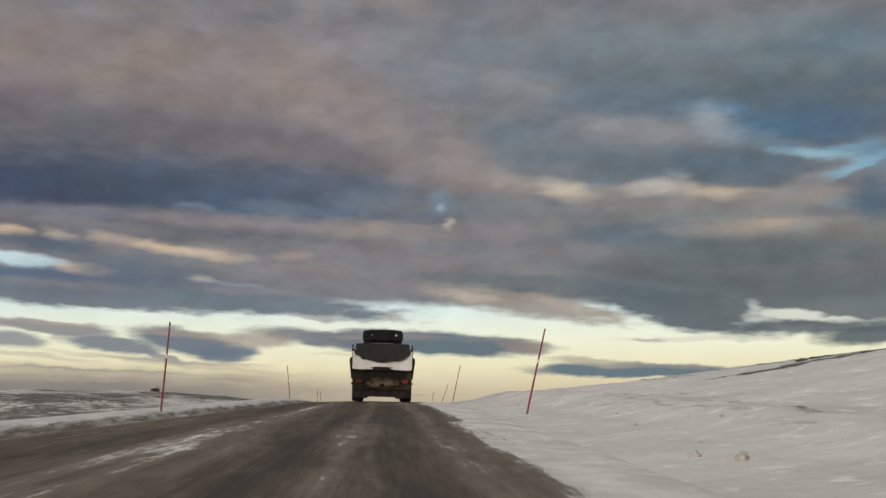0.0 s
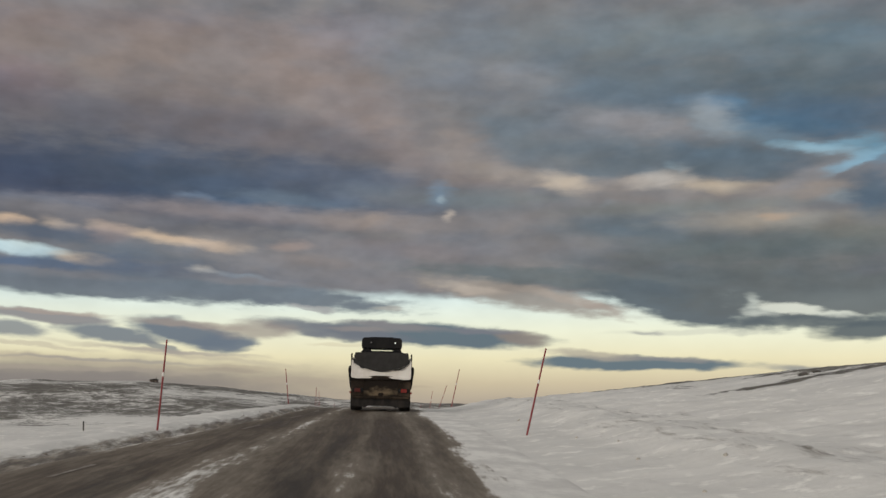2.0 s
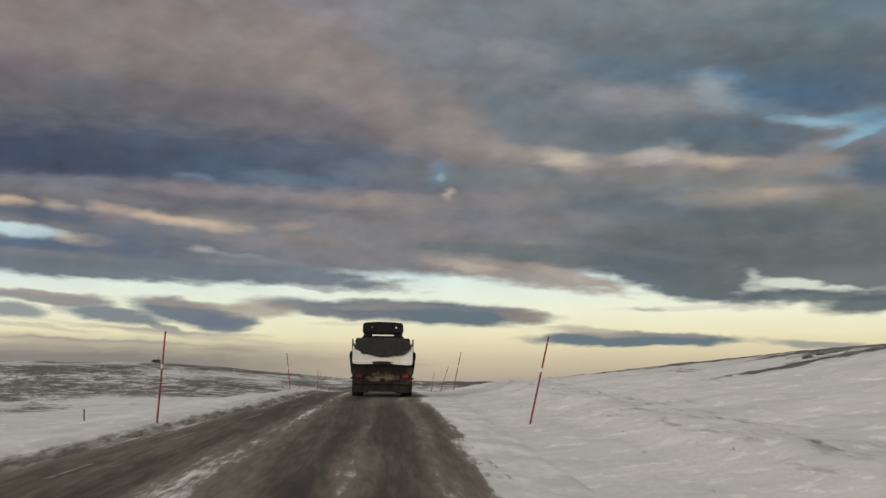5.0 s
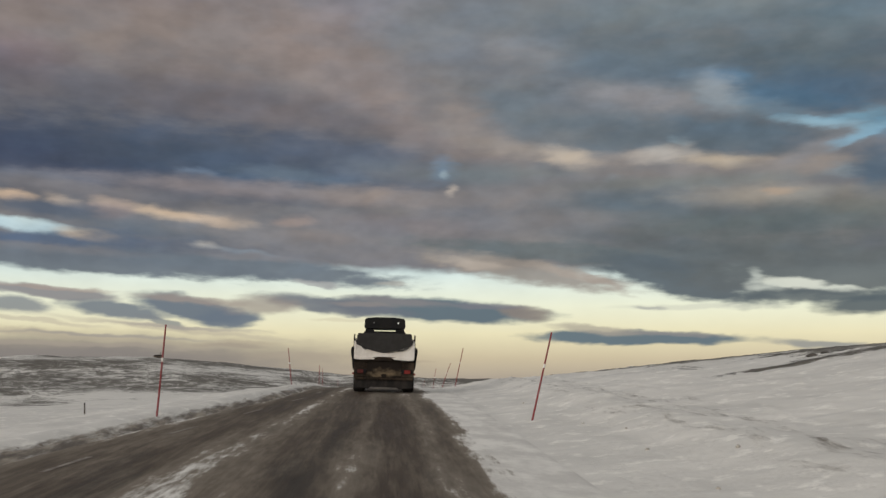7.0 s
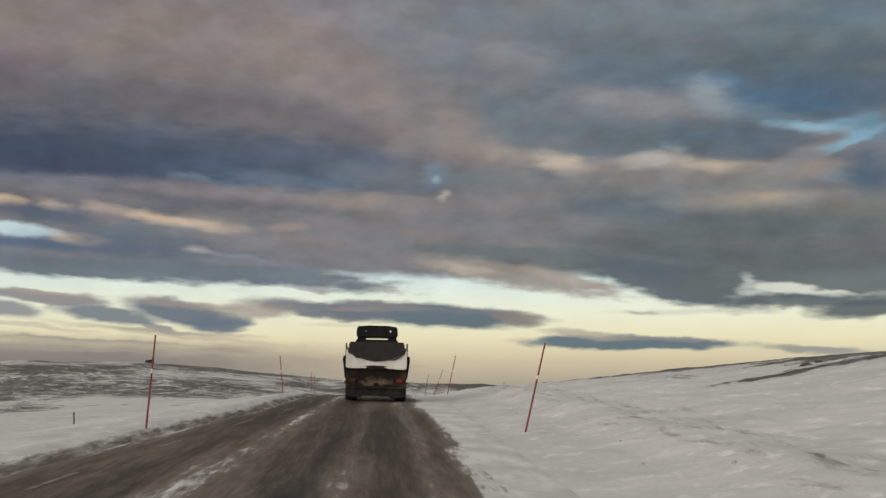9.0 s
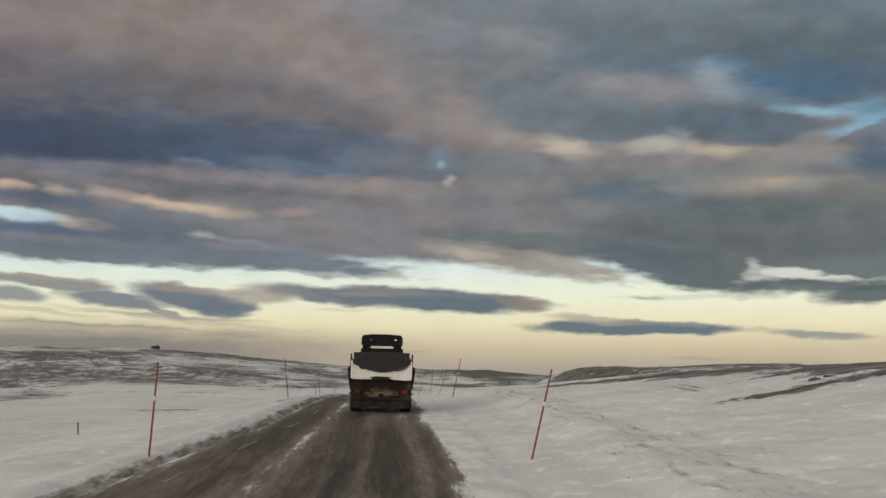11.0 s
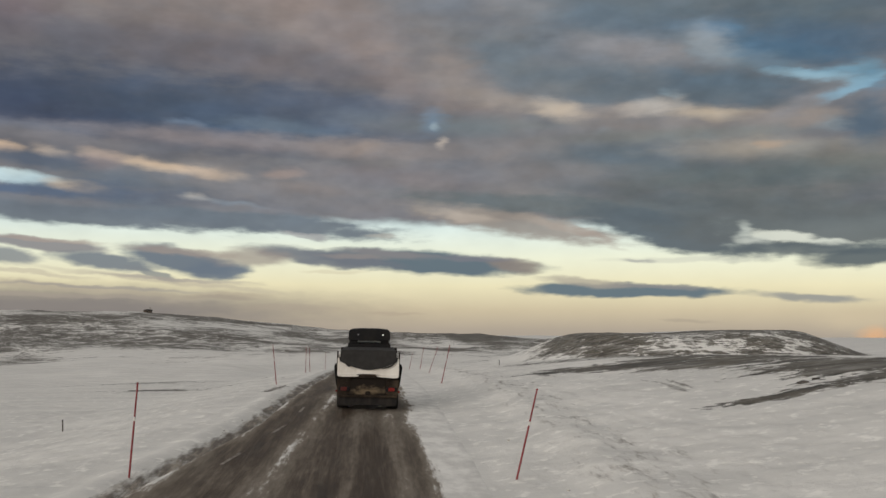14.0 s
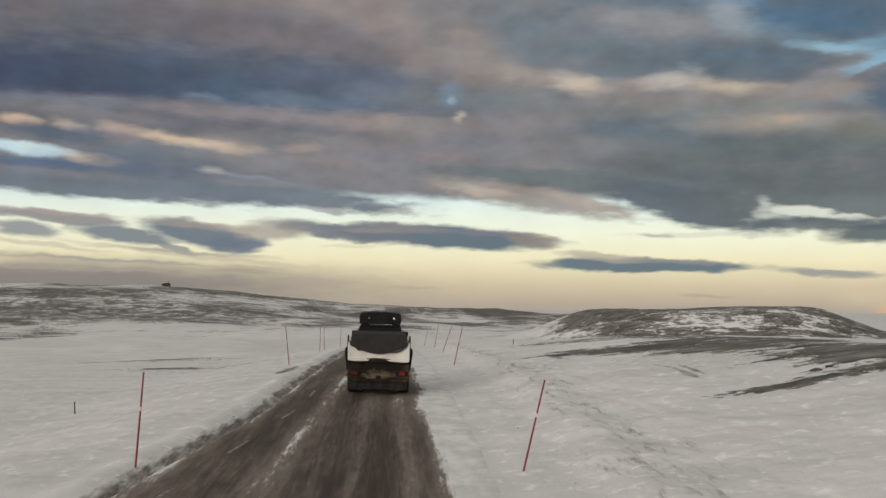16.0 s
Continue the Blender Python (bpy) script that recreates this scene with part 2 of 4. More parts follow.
cloud(25.77, 4.00, 2.48, 0.53, 5, (89, 99, 104), 0.95, 0.36)
cloud(2.64, 3.81, 6.36, 0.62, -3, (92, 108, 119), 0.97, 0.25)
cloud(-2.60, 3.97, 3.88, 0.43, -6, (112, 117, 125), 0.92, 0.32)
cloud(7.90, 3.61, 1.30, 0.40, -5, (140, 130, 122), 0.80, 0.45)
cloud(13.64, 2.29, 5.74, 0.37, -1, (97, 114, 124), 0.97, 0.27)
cloud(11.54, 2.73, 2.33, 0.22, -5, (165, 158, 145), 0.75, 0.45)
cloud(-17.49, 4.40, 3.47, 0.34, -5, (132, 130, 134), 0.90, 0.32)
cloud(-19.06, 3.72, 1.71, 0.37, -5, (126, 132, 138), 0.85, 0.36)
cloud(-14.13, 3.55, 2.48, 0.40, -6, (114, 123, 132), 0.92, 0.32)
cloud(-10.11, 3.68, 2.95, 0.62, -10, (104, 115, 127), 0.96, 0.32)
cloud(-8.32, 3.22, 1.61, 0.53, -0, (106, 117, 129), 0.92, 0.32)
cloud(-6.55, 3.93, 1.92, 0.43, -0, (150, 140, 133), 0.75, 0.45)
cloud(-11.82, 3.00, 1.24, 0.22, -15, (128, 133, 136), 0.80, 0.36)
cloud(-3.69, 5.13, 1.30, 0.16, -4, (160, 160, 160), 0.75, 0.36)
cloud(-17.04, 1.02, 13.34, 1.10, -0, (127, 122, 120), 0.92, 0.72)
cloud(-16.55, 2.20, 7.76, 0.19, -4, (175, 164, 146), 0.60, 0.54)
cloud(-7.69, 1.87, 1.92, 0.19, -0, (177, 165, 145), 0.60, 0.54)
cloud(-11.23, 2.65, 5.58, 0.16, -5, (169, 160, 148), 0.50, 0.54)
cloud(0.78, 4.26, 2.79, 0.19, -4, (138, 133, 133), 0.70, 0.54)
cloud(-1.07, 4.07, 1.86, 0.16, -2, (148, 140, 135), 0.60, 0.54)
cloud(5.74, 4.02, 1.86, 0.16, -3, (126, 124, 131), 0.60, 0.54)
cloud(15.43, 2.49, 2.48, 0.12, -2, (148, 143, 139), 0.60, 0.54)
cloud(-10.12, 4.15, 2.79, 0.19, -3, (158, 146, 137), 0.70, 0.54)
cloud(-17.23, 4.64, 2.79, 0.12, -3, (165, 152, 143), 0.70, 0.54)
cloud(16.95, 3.91, 3.72, 0.16, -0, (197, 198, 184), 0.50, 0.54)
cloud(0.47, 5.19, 0.93, 0.12, -3, (175, 172, 163), 0.60, 0.54)
cloud(14.43, 3.88, 0.74, 0.09, -2, (165, 166, 161), 0.70, 0.54)
cloud(4.82, 6.34, 1.86, 0.25, -8, (177, 166, 155), 0.70, 0.60)
cloud(10.39, 5.68, 2.17, 0.22, -12, (169, 158, 148), 0.70, 0.60)
cloud(11.91, 5.32, 1.55, 0.19, -25, (163, 152, 143), 0.60, 0.63)
cloud(-3.59, 7.68, 2.79, 0.28, -2, (135, 128, 127), 0.60, 0.80)
cloud(-7.53, 6.53, 2.79, 0.19, -3, (137, 133, 135), 0.50, 0.70)
cloud(-16.51, 6.55, 3.72, 0.19, -2, (118, 120, 126), 0.60, 0.70)
cloud(-10.65, 2.71, 3.72, 0.09, -3, (165, 158, 149), 0.70, 0.54)
cloud(-14.62, 2.22, 4.96, 0.09, -2, (156, 150, 143), 0.70, 0.54)
cloud(-16.26, 1.71, 6.20, 0.12, -1, (163, 153, 141), 0.60, 0.54)
cloud(-17.95, 2.95, 2.79, 0.12, -6, (187, 178, 159), 0.60, 0.54)
cloud(23.24, 1.89, 2.48, 0.19, -3, (142, 144, 143), 0.85, 0.50)
cloud(26.30, -0.03, 0.68, 0.37, -0, (222, 172, 128), 0.80, 0.70)
cloud(25.65, 0.68, 1.86, 0.50, -0, (206, 190, 160), 0.50, 0.90)
cloud(16.96, 0.63, 1.30, 0.09, -2, (172, 160, 142), 0.70, 0.60)
cloud(1.10, 0.93, 1.24, 0.09, -0, (176, 162, 142), 0.70, 0.60)
cloud(-2.02, 3.24, 1.55, 0.09, -0, (205, 196, 168), 0.50, 0.60)
cloud(-8.05, 1.77, 1.71, 0.12, -2, (160, 150, 136), 0.70, 0.60)
cloud(-4.43, 1.21, 2.17, 0.16, -2, (168, 156, 140), 0.60, 0.70)

# the torn blue gap, its pale veil and the lit tops round it
cloud(18.40, 15.30, 1.10, 0.75, -40, (146, 153, 160), 0.65, 0.90)
cloud(21.20, 14.30, 2.40, 0.40, -20, (104, 128, 147), 0.50, 0.90)
cloud(23.60, 13.30, 1.90, 0.22, -9, (140, 172, 190), 0.85, 0.80)
cloud(25.50, 12.60, 1.40, 0.26, 18, (132, 164, 182), 0.80, 0.70)
cloud(18.60, 12.60, 3.60, 0.55, -8, (92, 104, 114), 0.80, 0.70)
cloud(14.20, 13.20, 2.40, 0.55, -4, (98, 108, 117), 0.70, 0.80)
cloud(10.20, 12.15, 1.00, 0.42, -10, (186, 172, 156), 0.55, 0.95)
cloud(18.40, 11.65, 1.50, 0.34, -4, (186, 172, 155), 0.55, 0.95)
cloud(15.60, 12.20, 1.10, 0.40, 4, (172, 170, 166), 0.40, 0.95)

# fine streaks in all of the clouds
billow = smooth(sky_noise(0.34, 0.62, 3, 0.48)[0], 0.28, 0.72, 0.91, 1.10)
wisp = smooth(sky_noise(2.2, 3.6, 4, 0.55)[0], 0.2, 0.8, 0.988, 1.012)
puff = smooth(sky_noise(0.6, 1.1, 2, 0.5)[0], 0.3, 0.7, 0.955, 1.05)
amount = wmath("MULTIPLY", wmath("MULTIPLY", billow, puff), wisp)
amount = wmath("ADD", 1.0, wmath("MULTIPLY", wmath("SUBTRACT", amount, 1.0), smooth(elevation, 4.0, 7.0, 0.15, 1.0)))
grey = node(wt, "ShaderNodeCombineXYZ")
high = smooth(elevation, 4.5, 8.0, 0, 1)
cast = wmath("MULTIPLY", high, smooth(sky_noise(0.28, 0.7, 2, 0.5)[0], 0.32, 0.68, -1, 1))
for i, (k, c) in enumerate(((0.008, 0.03), (0.02, 0.0), (0.012, -0.03))):
    plug(wt, wmath("MULTIPLY", amount, wmath("MULTIPLY_ADD", cast, c, wmath("MULTIPLY_ADD", high, k, 1.0))), grey.inputs[i])
sky = blend(1.0, sky, grey.outputs[0], "MULTIPLY")
back = node(wt, "ShaderNodeBackground")
plug(wt, sky, back.inputs[0])
back.inputs[1].default_value = 1.0
plug(wt, back.outputs[0], node(wt, "ShaderNodeOutputWorld").inputs[0])

sun_data = bpy.data.lights.new("sun", "SUN")
sun_data.energy, sun_data.angle, sun_data.color = 1.7, radians(36), (1.0, 0.94, 0.88)
sun = new("sun", sun_data)
a, e = radians(SUN_AZ), radians(SUN_EL)
sun.matrix_world = look((0, 0, 60), (-60 * math.sin(a) * math.cos(e), -60 * math.cos(a) * math.cos(e), 60 - 60 * math.sin(e)))

# ---- materials ----
def material(name, rough=0.6, metal=0.0):
    m = bpy.data.materials.new(name)
    m.use_nodes = True
    t = m.node_tree
    b = t.nodes["Principled BSDF"]
    b.inputs["Roughness"].default_value, b.inputs["Metallic"].default_value = rough, metal
    return m, t, b


def tex(t, scale=(1, 1, 1), detail=5, rough=0.55, size=1.0, coords="Object"):
    c = node(t, "ShaderNodeTexCoord")
    m = node(t, "ShaderNodeMapping")
    m.inputs["Scale"].default_value = scale
    plug(t, c.outputs[coords], m.inputs[0])
    n = node(t, "ShaderNodeTexNoise")
    n.inputs["Scale"].default_value, n.inputs["Detail"].default_value, n.inputs["Roughness"].default_value = size, detail, rough
    plug(t, m.outputs[0], n.inputs["Vector"])
    return n.outputs[0]


def ranged(t, value, lo, hi, to_lo=0.0, to_hi=1.0):
    n = node(t, "ShaderNodeMapRange")
    n.interpolation_type = "SMOOTHSTEP"
    plug(t, value, n.inputs[0])
    for i, v in enumerate((lo, hi, to_lo, to_hi)):
        n.inputs[i + 1].default_value = v
    return n.outputs[0]


def calc(t, op, a, b):
    n = node(t, "ShaderNodeMath", operation=op)
    for i, v in enumerate((a, b)):
        if isinstance(v, (int, float)):
            n.inputs[i].default_value = v
        else:
            plug(t, v, n.inputs[i])
    return n.outputs[0]


def mixed(t, fac, a, b):
    n = node(t, "ShaderNodeMix", data_type="RGBA")
    for i, v in ((0, fac), (6, a), (7, b)):
        if isinstance(v, (int, float, tuple)):
            n.inputs[i].default_value = v
        else:
            plug(t, v, n.inputs[i])
    return n.outputs[2]


def bump(t, b, height, distance, strength=1.0):
    n = node(t, "ShaderNodeBump")
    n.inputs["Strength"].default_value, n.inputs["Distance"].default_value = strength, distance
    plug(t, height, n.inputs["Height"])
    plug(t, n.outputs[0], b.inputs["Normal"])


def painted(name, colour, dirt, rough=0.5, metal=0.0, amount=0.5, size=3.0, gloss=0.5):
    """A worn surface: base colour under streaky road dirt at two scales."""
    m, t, b = material(name, rough, metal)
    b.inputs["Specular IOR Level"].default_value = gloss
    big = ranged(t, tex(t, (1, 1, 0.5), 5, 0.6, size), 0.35, 0.7, 0, amount)
    fine = ranged(t, tex(t, (1, 1, 1), 3, 0.6, size * 14), 0.4, 0.75, 0, amount * 0.5)
    plug(t, mixed(t, calc(t, "MAXIMUM", big, fine), colour + (1,), dirt + (1,)), b.inputs["Base Color"])
    plug(t, ranged(t, tex(t, (1, 1, 1), 3, 0.5, size * 5), 0.3, 0.7, rough - 0.1, min(1, rough + 0.2)), b.inputs["Roughness"])
    bump(t, b, tex(t, (1, 1, 1), 4, 0.6, size * 8), 0.004)
    return m


DIRT = (0.075, 0.052, 0.036)


def make_ground():
    """Wind-packed snow, with heather and rock showing through where the wind has scoured it (attribute 'bare')."""
    m, t, b = material("snow_and_heath", 0.65)
    b.inputs["Specular IOR Level"].default_value = 0.25

    def layer(name):
        n = node(t, "ShaderNodeAttribute")
        n.attribute_name = name
        return n.outputs["Fac"]

    def total(*terms):
        out = None
        for value, weight in terms:
            term = calc(t, "MULTIPLY", value, weight)
            out = term if out is None else calc(t, "ADD", out, term)
        return out

    streak = tex(t, (0.05, 0.16, 0.3), 8, 0.66, 1.0)
    speck = tex(t, (0.35, 0.7, 0.7), 7, 0.72, 1.0)
    broad = tex(t, (0.045, 0.022, 0.12), 7, 0.68, 1.0)
    bare = ranged(t, total((streak, 0.36), (broad, 0.24), (speck, 0.40), (layer("bare"), 0.34)), 0.725, 0.765)
    # broken rock and brush on the scarp
    stones = tex(t, (0.11, 0.05, 0.35), 8, 0.74, 1.0)
    bare = calc(t, "MAXIMUM", bare, ranged(t, total((stones, 0.6), (speck, 0.4), (layer("scree"), 0.285)), 0.735, 0.78, 0, 0.95))
    # heather tops, then long wind-scoured bands along the slope
    twigs = total((tex(t, (0.22, 0.5, 0), 6, 0.7, 1.0), 0.65), (tex(t, (2.2, 3.0, 1), 5, 0.7, 1.0), 0.35))
    bare = calc(t, "MAXIMUM", bare, ranged(t, total((twigs, 1.0), (layer("tufts"), 0.31)), 0.70, 0.745))
    ribs = total((tex(t, (1.1, 0.07, 0), 7, 0.62, 1.0), 0.8), (tex(t, (1.6, 0.9, 1), 5, 0.7, 1.0), 0.2))
    bare = calc(t, "MAXIMUM", bare, ranged(t, total((ribs, 1.0), (layer("bands"), 0.30)), 0.75, 0.83, 0, 0.75))
    dusting = ranged(t, total((tex(t, (0.16, 0.5, 0.5), 8, 0.78, 1.0), 0.6), (speck, 0.4)), 0.46, 0.62, 1.0, 0.72)
    bare = calc(t, "MULTIPLY", bare, dusting)
    heath = mixed(t, ranged(t, tex(t, (0.25, 0.5, 1), 8, 0.75, 1.0), 0.35, 0.65), (0.040, 0.036, 0.030, 1), (0.135, 0.118, 0.092, 1))
    drift = ranged(t, tex(t, (0.10, 0.35, 1), 6, 0.6, 1.0), 0.35, 0.7)
    snow = mixed(t, drift, (0.66, 0.643, 0.612, 1), (0.79, 0.767, 0.727, 1))
    crust = ranged(t, tex(t, (0.8, 0.6, 0), 7, 0.64, 2.3), 0.535, 0.65, 0, 0.74)
    snow = mixed(t, crust, snow, (0.95, 0.925, 0.875, 1))
    hollow = ranged(t, tex(t, (0.4, 0.9, 0), 5, 0.6, 1.1), 0.56, 0.72, 0, 0.45)
    snow = mixed(t, hollow, snow, (0.55, 0.545, 0.53, 1))
    grains = ranged(t, tex(t, (0.7, 1.4, 0), 6, 0.75, 6.0), 0.60, 0.72, 0, 0.55)
    snow = mixed(t, grains, snow, (0.47, 0.45, 0.42, 1))
    grit = ranged(t, total((layer("grit"), 0.5), (tex(t, (1.2, 0.25, 1), 7, 0.7, 2.0), 1.0)), 0.74, 1.0, 0, 0.9)
    soil = mixed(t, ranged(t, tex(t, (1.6, 0.22, 1), 8, 0.72, 2.6), 0.44, 0.68), (0.085, 0.063, 0.045, 1), (0.38, 0.325, 0.26, 1))
    snow = mixed(t, grit, snow, soil)
    plug(t, mixed(t, bare, snow, heath), b.inputs["Base Color"])
    h = total((tex(t, (1, 1.3, 0.0), 7, 0.62, 1.6), 0.40), (tex(t, (0.8, 1.6, 1), 6, 0.66, 5.0), 0.22))
    bump(t, b, h, 0.10)
    return m


def make_road():
    """Gritty asphalt with packed snow: bare wheel tracks, a snowy crown and drifts over the verge side."""
    m, t, b = material("winter_asphalt", 0.75)
    b.inputs["Specular IOR Level"].default_value = 0.12
    s = node(t, "ShaderNodeAttribute")
    s.attribute_name = "lane"
    sway = calc(t, "MULTIPLY", calc(t, "SUBTRACT", tex(t, (0.0, 0.08, 0), 3, 0.5, 1.0), 0.5), 0.7)
    across = calc(t, "DIVIDE", calc(t, "ADD", calc(t, "ADD", s.outputs["Fac"], sway), 7.0), 11.0)
    r = node(t, "ShaderNodeValToRGB")
    plug(t, across, r.inputs[0])
    stops = ((-6.0, 0.50), (-5.6, 0.30), (-5.2, 0.10), (-4.2, 0.04), (-3.6, 0.08), (-3.2, 0.24), (-2.8, 0.37), (-2.4, 0.26), (-2.0, 0.06), (-1.3, -0.06),
             (-0.8, 0.06), (-0.45, 0.20), (-0.1, 0.08), (0.4, -0.02), (0.65, 0.10), (0.85, 0.33), (1.05, 0.30), (1.3, 0.15), (1.55, 0.34), (1.9, 0.62), (2.35, 0.95))
    while len(r.color_ramp.elements) < len(stops):
        r.color_ramp.elements.new(0.5)
    for e, (x, v) in zip(r.color_ramp.elements, stops):
        e.position, e.color = (x + 7) / 11, (v + 0.1, v + 0.1, v + 0.1, 1)
    lane = tex(t, (2.2, 0.12, 1), 7, 0.66, 1.0)
    patch = tex(t, (0.6, 0.11, 1), 5, 0.62, 1.0)
    fine = tex(t, (6.0, 0.9, 1), 6, 0.7, 1.0)
    sum_ = calc(t, "ADD", calc(t, "MULTIPLY", lane, 0.55), calc(t, "ADD", calc(t, "MULTIPLY", patch, 0.6), calc(t, "MULTIPLY", fine, 0.42)))
    level = calc(t, "ADD", calc(t, "MULTIPLY", calc(t, "SUBTRACT", r.outputs[0], 0.1), 0.62), calc(t, "MULTIPLY", calc(t, "SUBTRACT", sum_, 0.16), 0.95))
    cover = ranged(t, level, 0.81, 0.94)
    film = ranged(t, level, 0.48, 0.92, 0.0, 0.60)
    stone = mixed(t, tex(t, (1, 1, 1), 3, 0.7, 40.0), (0.022, 0.0142, 0.0090, 1), (0.072, 0.048, 0.031, 1))
    worn = tex(t, (11.0, 0.35, 1), 5, 0.7, 1.0)
    stone = mixed(t, ranged(t, worn, 0.47, 0.62, 0, 0.45), stone, (0.125, 0.098, 0.072, 1))
    stone = mixed(t, ranged(t, tex(t, (1.1, 0.12, 1), 5, 0.6, 1.0), 0.5, 0.7, 0, 0.7), stone, (0.016, 0.011, 0.008, 1))
    wet = mixed(t, film, stone, (0.38, 0.335, 0.28, 1))
    packed = mixed(t, ranged(t, tex(t, (0.8, 0.4, 1), 6, 0.65, 2.0), 0.35, 0.68), (0.66, 0.64, 0.61, 1), (0.86, 0.84, 0.80, 1))
    plug(t, mixed(t, cover, wet, packed), b.inputs["Base Color"])
    plug(t, ranged(t, level, 0.45, 0.8, 0.5, 0.85), b.inputs["Roughness"])
    bump(t, b, calc(t, "ADD", calc(t, "MULTIPLY", cover, 0.6), calc(t, "MULTIPLY", tex(t, (1, 1, 1), 3, 0.7, 30.0), 0.3)), 0.02)
    return m


def make_smear():
    """Black panel with a fan of tan road spray thrown up across its middle."""
    m, t, b = material("tan_salt_smear", 0.85)
    b.inputs["Specular IOR Level"].default_value = 0.15
    c = node(t, "ShaderNodeTexCoord")
    fan = node(t, "ShaderNodeMapping")
    fan.vector_type = "TEXTURE"
    fan.inputs["Location"].default_value = (0.05, 0.1, 0.74)
    fan.inputs["Scale"].default_value = (0.66, 9.0, 0.20)
    plug(t, c.outputs["Object"], fan.inputs[0])
    reach = node(t, "ShaderNodeVectorMath", operation="LENGTH")
    plug(t, fan.outputs[0], reach.inputs[0])
    spatter = calc(t, "MULTIPLY", calc(t, "SUBTRACT", tex(t, (1, 1, 1.6), 7, 0.68, 2.6), 0.5), 3.4)
    amount = ranged(t, calc(t, "ADD", reach.outputs["Value"], spatter), 0.0, 1.25, 0.68, 0.0)
    plug(t, mixed(t, amount, (0.014, 0.0105, 0.008, 1), (0.20, 0.15, 0.095, 1)), b.inputs["Base Color"])
    bump(t, b, tex(t, (1, 1, 1), 5, 0.6, 12), 0.006)
    return m


M_SMEAR = make_smear()
M_GROUND = make_ground()
M_ROAD = make_road()
M_WHITE = painted("dirty_white_paint", (0.72, 0.69, 0.64), (0.35, 0.29, 0.23), 0.45, 0.0, 0.45, 1.6)
M_BLACK = painted("black_tarpaulin", (0.024, 0.023, 0.022), (0.034, 0.030, 0.028), 0.75, 0.0, 0.4, 1.0, gloss=0.25)
M_CAB = painted("dark_cab_paint", (0.006, 0.006, 0.007), (0.02, 0.017, 0.014), 0.45, 0.0, 0.5, 2.0, gloss=0.15)
M_STEEL = painted("grimy_steel", (0.014, 0.011, 0.009), (0.030, 0.021, 0.015), 0.7, 0.0, 0.8, 2.5, gloss=0.12)
M_MUD = painted("salt_and_mud", (0.013, 0.009, 0.0065), (0.085, 0.062, 0.042), 0.8, 0.0, 0.6, 1.5, gloss=0.15)
M_RUBBER = painted("tyre_rubber", (0.014, 0.013, 0.013), (0.05, 0.042, 0.035), 0.85, 0.0, 0.5, 4.0, gloss=0.15)
M_POLE = painted("red_pole", (0.22, 0.018, 0.021), (0.10, 0.02, 0.02), 0.45, 0.0, 0.5, 5.0)
M_BAND = painted("white_reflective_band", (0.72, 0.70, 0.66), (0.4, 0.36, 0.33), 0.35, 0.0, 0.4, 6.0)
M_LINE = painted("worn_line_paint", (0.30, 0.27, 0.235), (0.075, 0.056, 0.04), 0.75, 0.0, 0.95, 3.0)
M_GRAVEL = painted("icy_gravel", (0.14, 0.11, 0.085), (0.42, 0.38, 0.33), 0.85, 0.0, 0.7, 6.0)
M_WOOD = painted("dark_weathered_wood", (0.05, 0.036, 0.026), (0.11, 0.09, 0.07), 0.8, 0.0, 0.6, 6.0)
M_CLOD = painted("grubby_snow", (0.52, 0.485, 0.44), (0.27, 0.235, 0.19), 0.85, 0.0, 0.6, 1.6, gloss=0.2)
M_ROCK = painted("dark_rock", (0.045, 0.04, 0.035), (0.12, 0.11, 0.095), 0.85, 0.0, 0.6, 1.5)


def make_lens(name, colour, glow):
    m, t, b = material(name, 0.2)
    b.inputs["Base Color"].default_value = colour
    b.inputs["Emission Color"].default_value = colour
    b.inputs["Emission Strength"].default_value = glow
    return m


M_TAIL = make_lens("tail_lamp_glass", (0.15, 0.012, 0.010, 1), 0.03)
M_TAIL_GRIMY = painted("grimy_red_glass", (0.085, 0.012, 0.010), (0.03, 0.02, 0.015), 0.4, 0.0, 0.7, 5.0, gloss=0.2)
M_WORK = make_lens("work_lamp_glass", (0.9, 0.88, 0.82, 1), 0.8)
M_DIM = make_lens("unlit_lamp_glass", (0.25, 0.25, 0.25, 1), 0.0)


def make_glass():
    m, t, b = material("cab_glass", 0.05)
    b.inputs["Base Color"].default_value = (0.85, 0.9, 0.9, 1)
    b.inputs["Transmission Weight"].default_value = 1.0
    b.inputs["IOR"].default_value = 1.05
    return m


M_GLASS = make_glass()

# ---- mesh helpers ----
def link(name, bm, mat, parent=None, smooth_faces=False):
    me = bpy.data.meshes.new(name)
    bmesh.ops.recalc_face_normals(bm, faces=bm.faces)
    bm.to_mesh(me)
    bm.free()
    me.materials.append(mat)
    if smooth_faces:
        for p in me.polygons:
            p.use_smooth = True
    ob = new(name, me)
    if parent:
        ob.parent = parent
    return ob


def part(name, bm, mat, parent, label="", smooth_faces=False):
    ob = link(name, bm, mat, parent, smooth_faces)
    return tagged(ob, label) if label else ob


def box(x0, x1, y0, y1, z0, z1, bevel=0.0, bm=None):
    own = bmesh.new()
    bmesh.ops.create_cube(own, size=1)
    for v in own.verts:
        v.co = ((x0 + x1) / 2 + v.co.x * (x1 - x0), (y0 + y1) / 2 + v.co.y * (y1 - y0), (z0 + z1) / 2 + v.co.z * (z1 - z0))
    if bevel:
        bmesh.ops.bevel(own, geom=own.edges[:], offset=bevel, segments=2, affect="EDGES")
    return merged(bm, own)


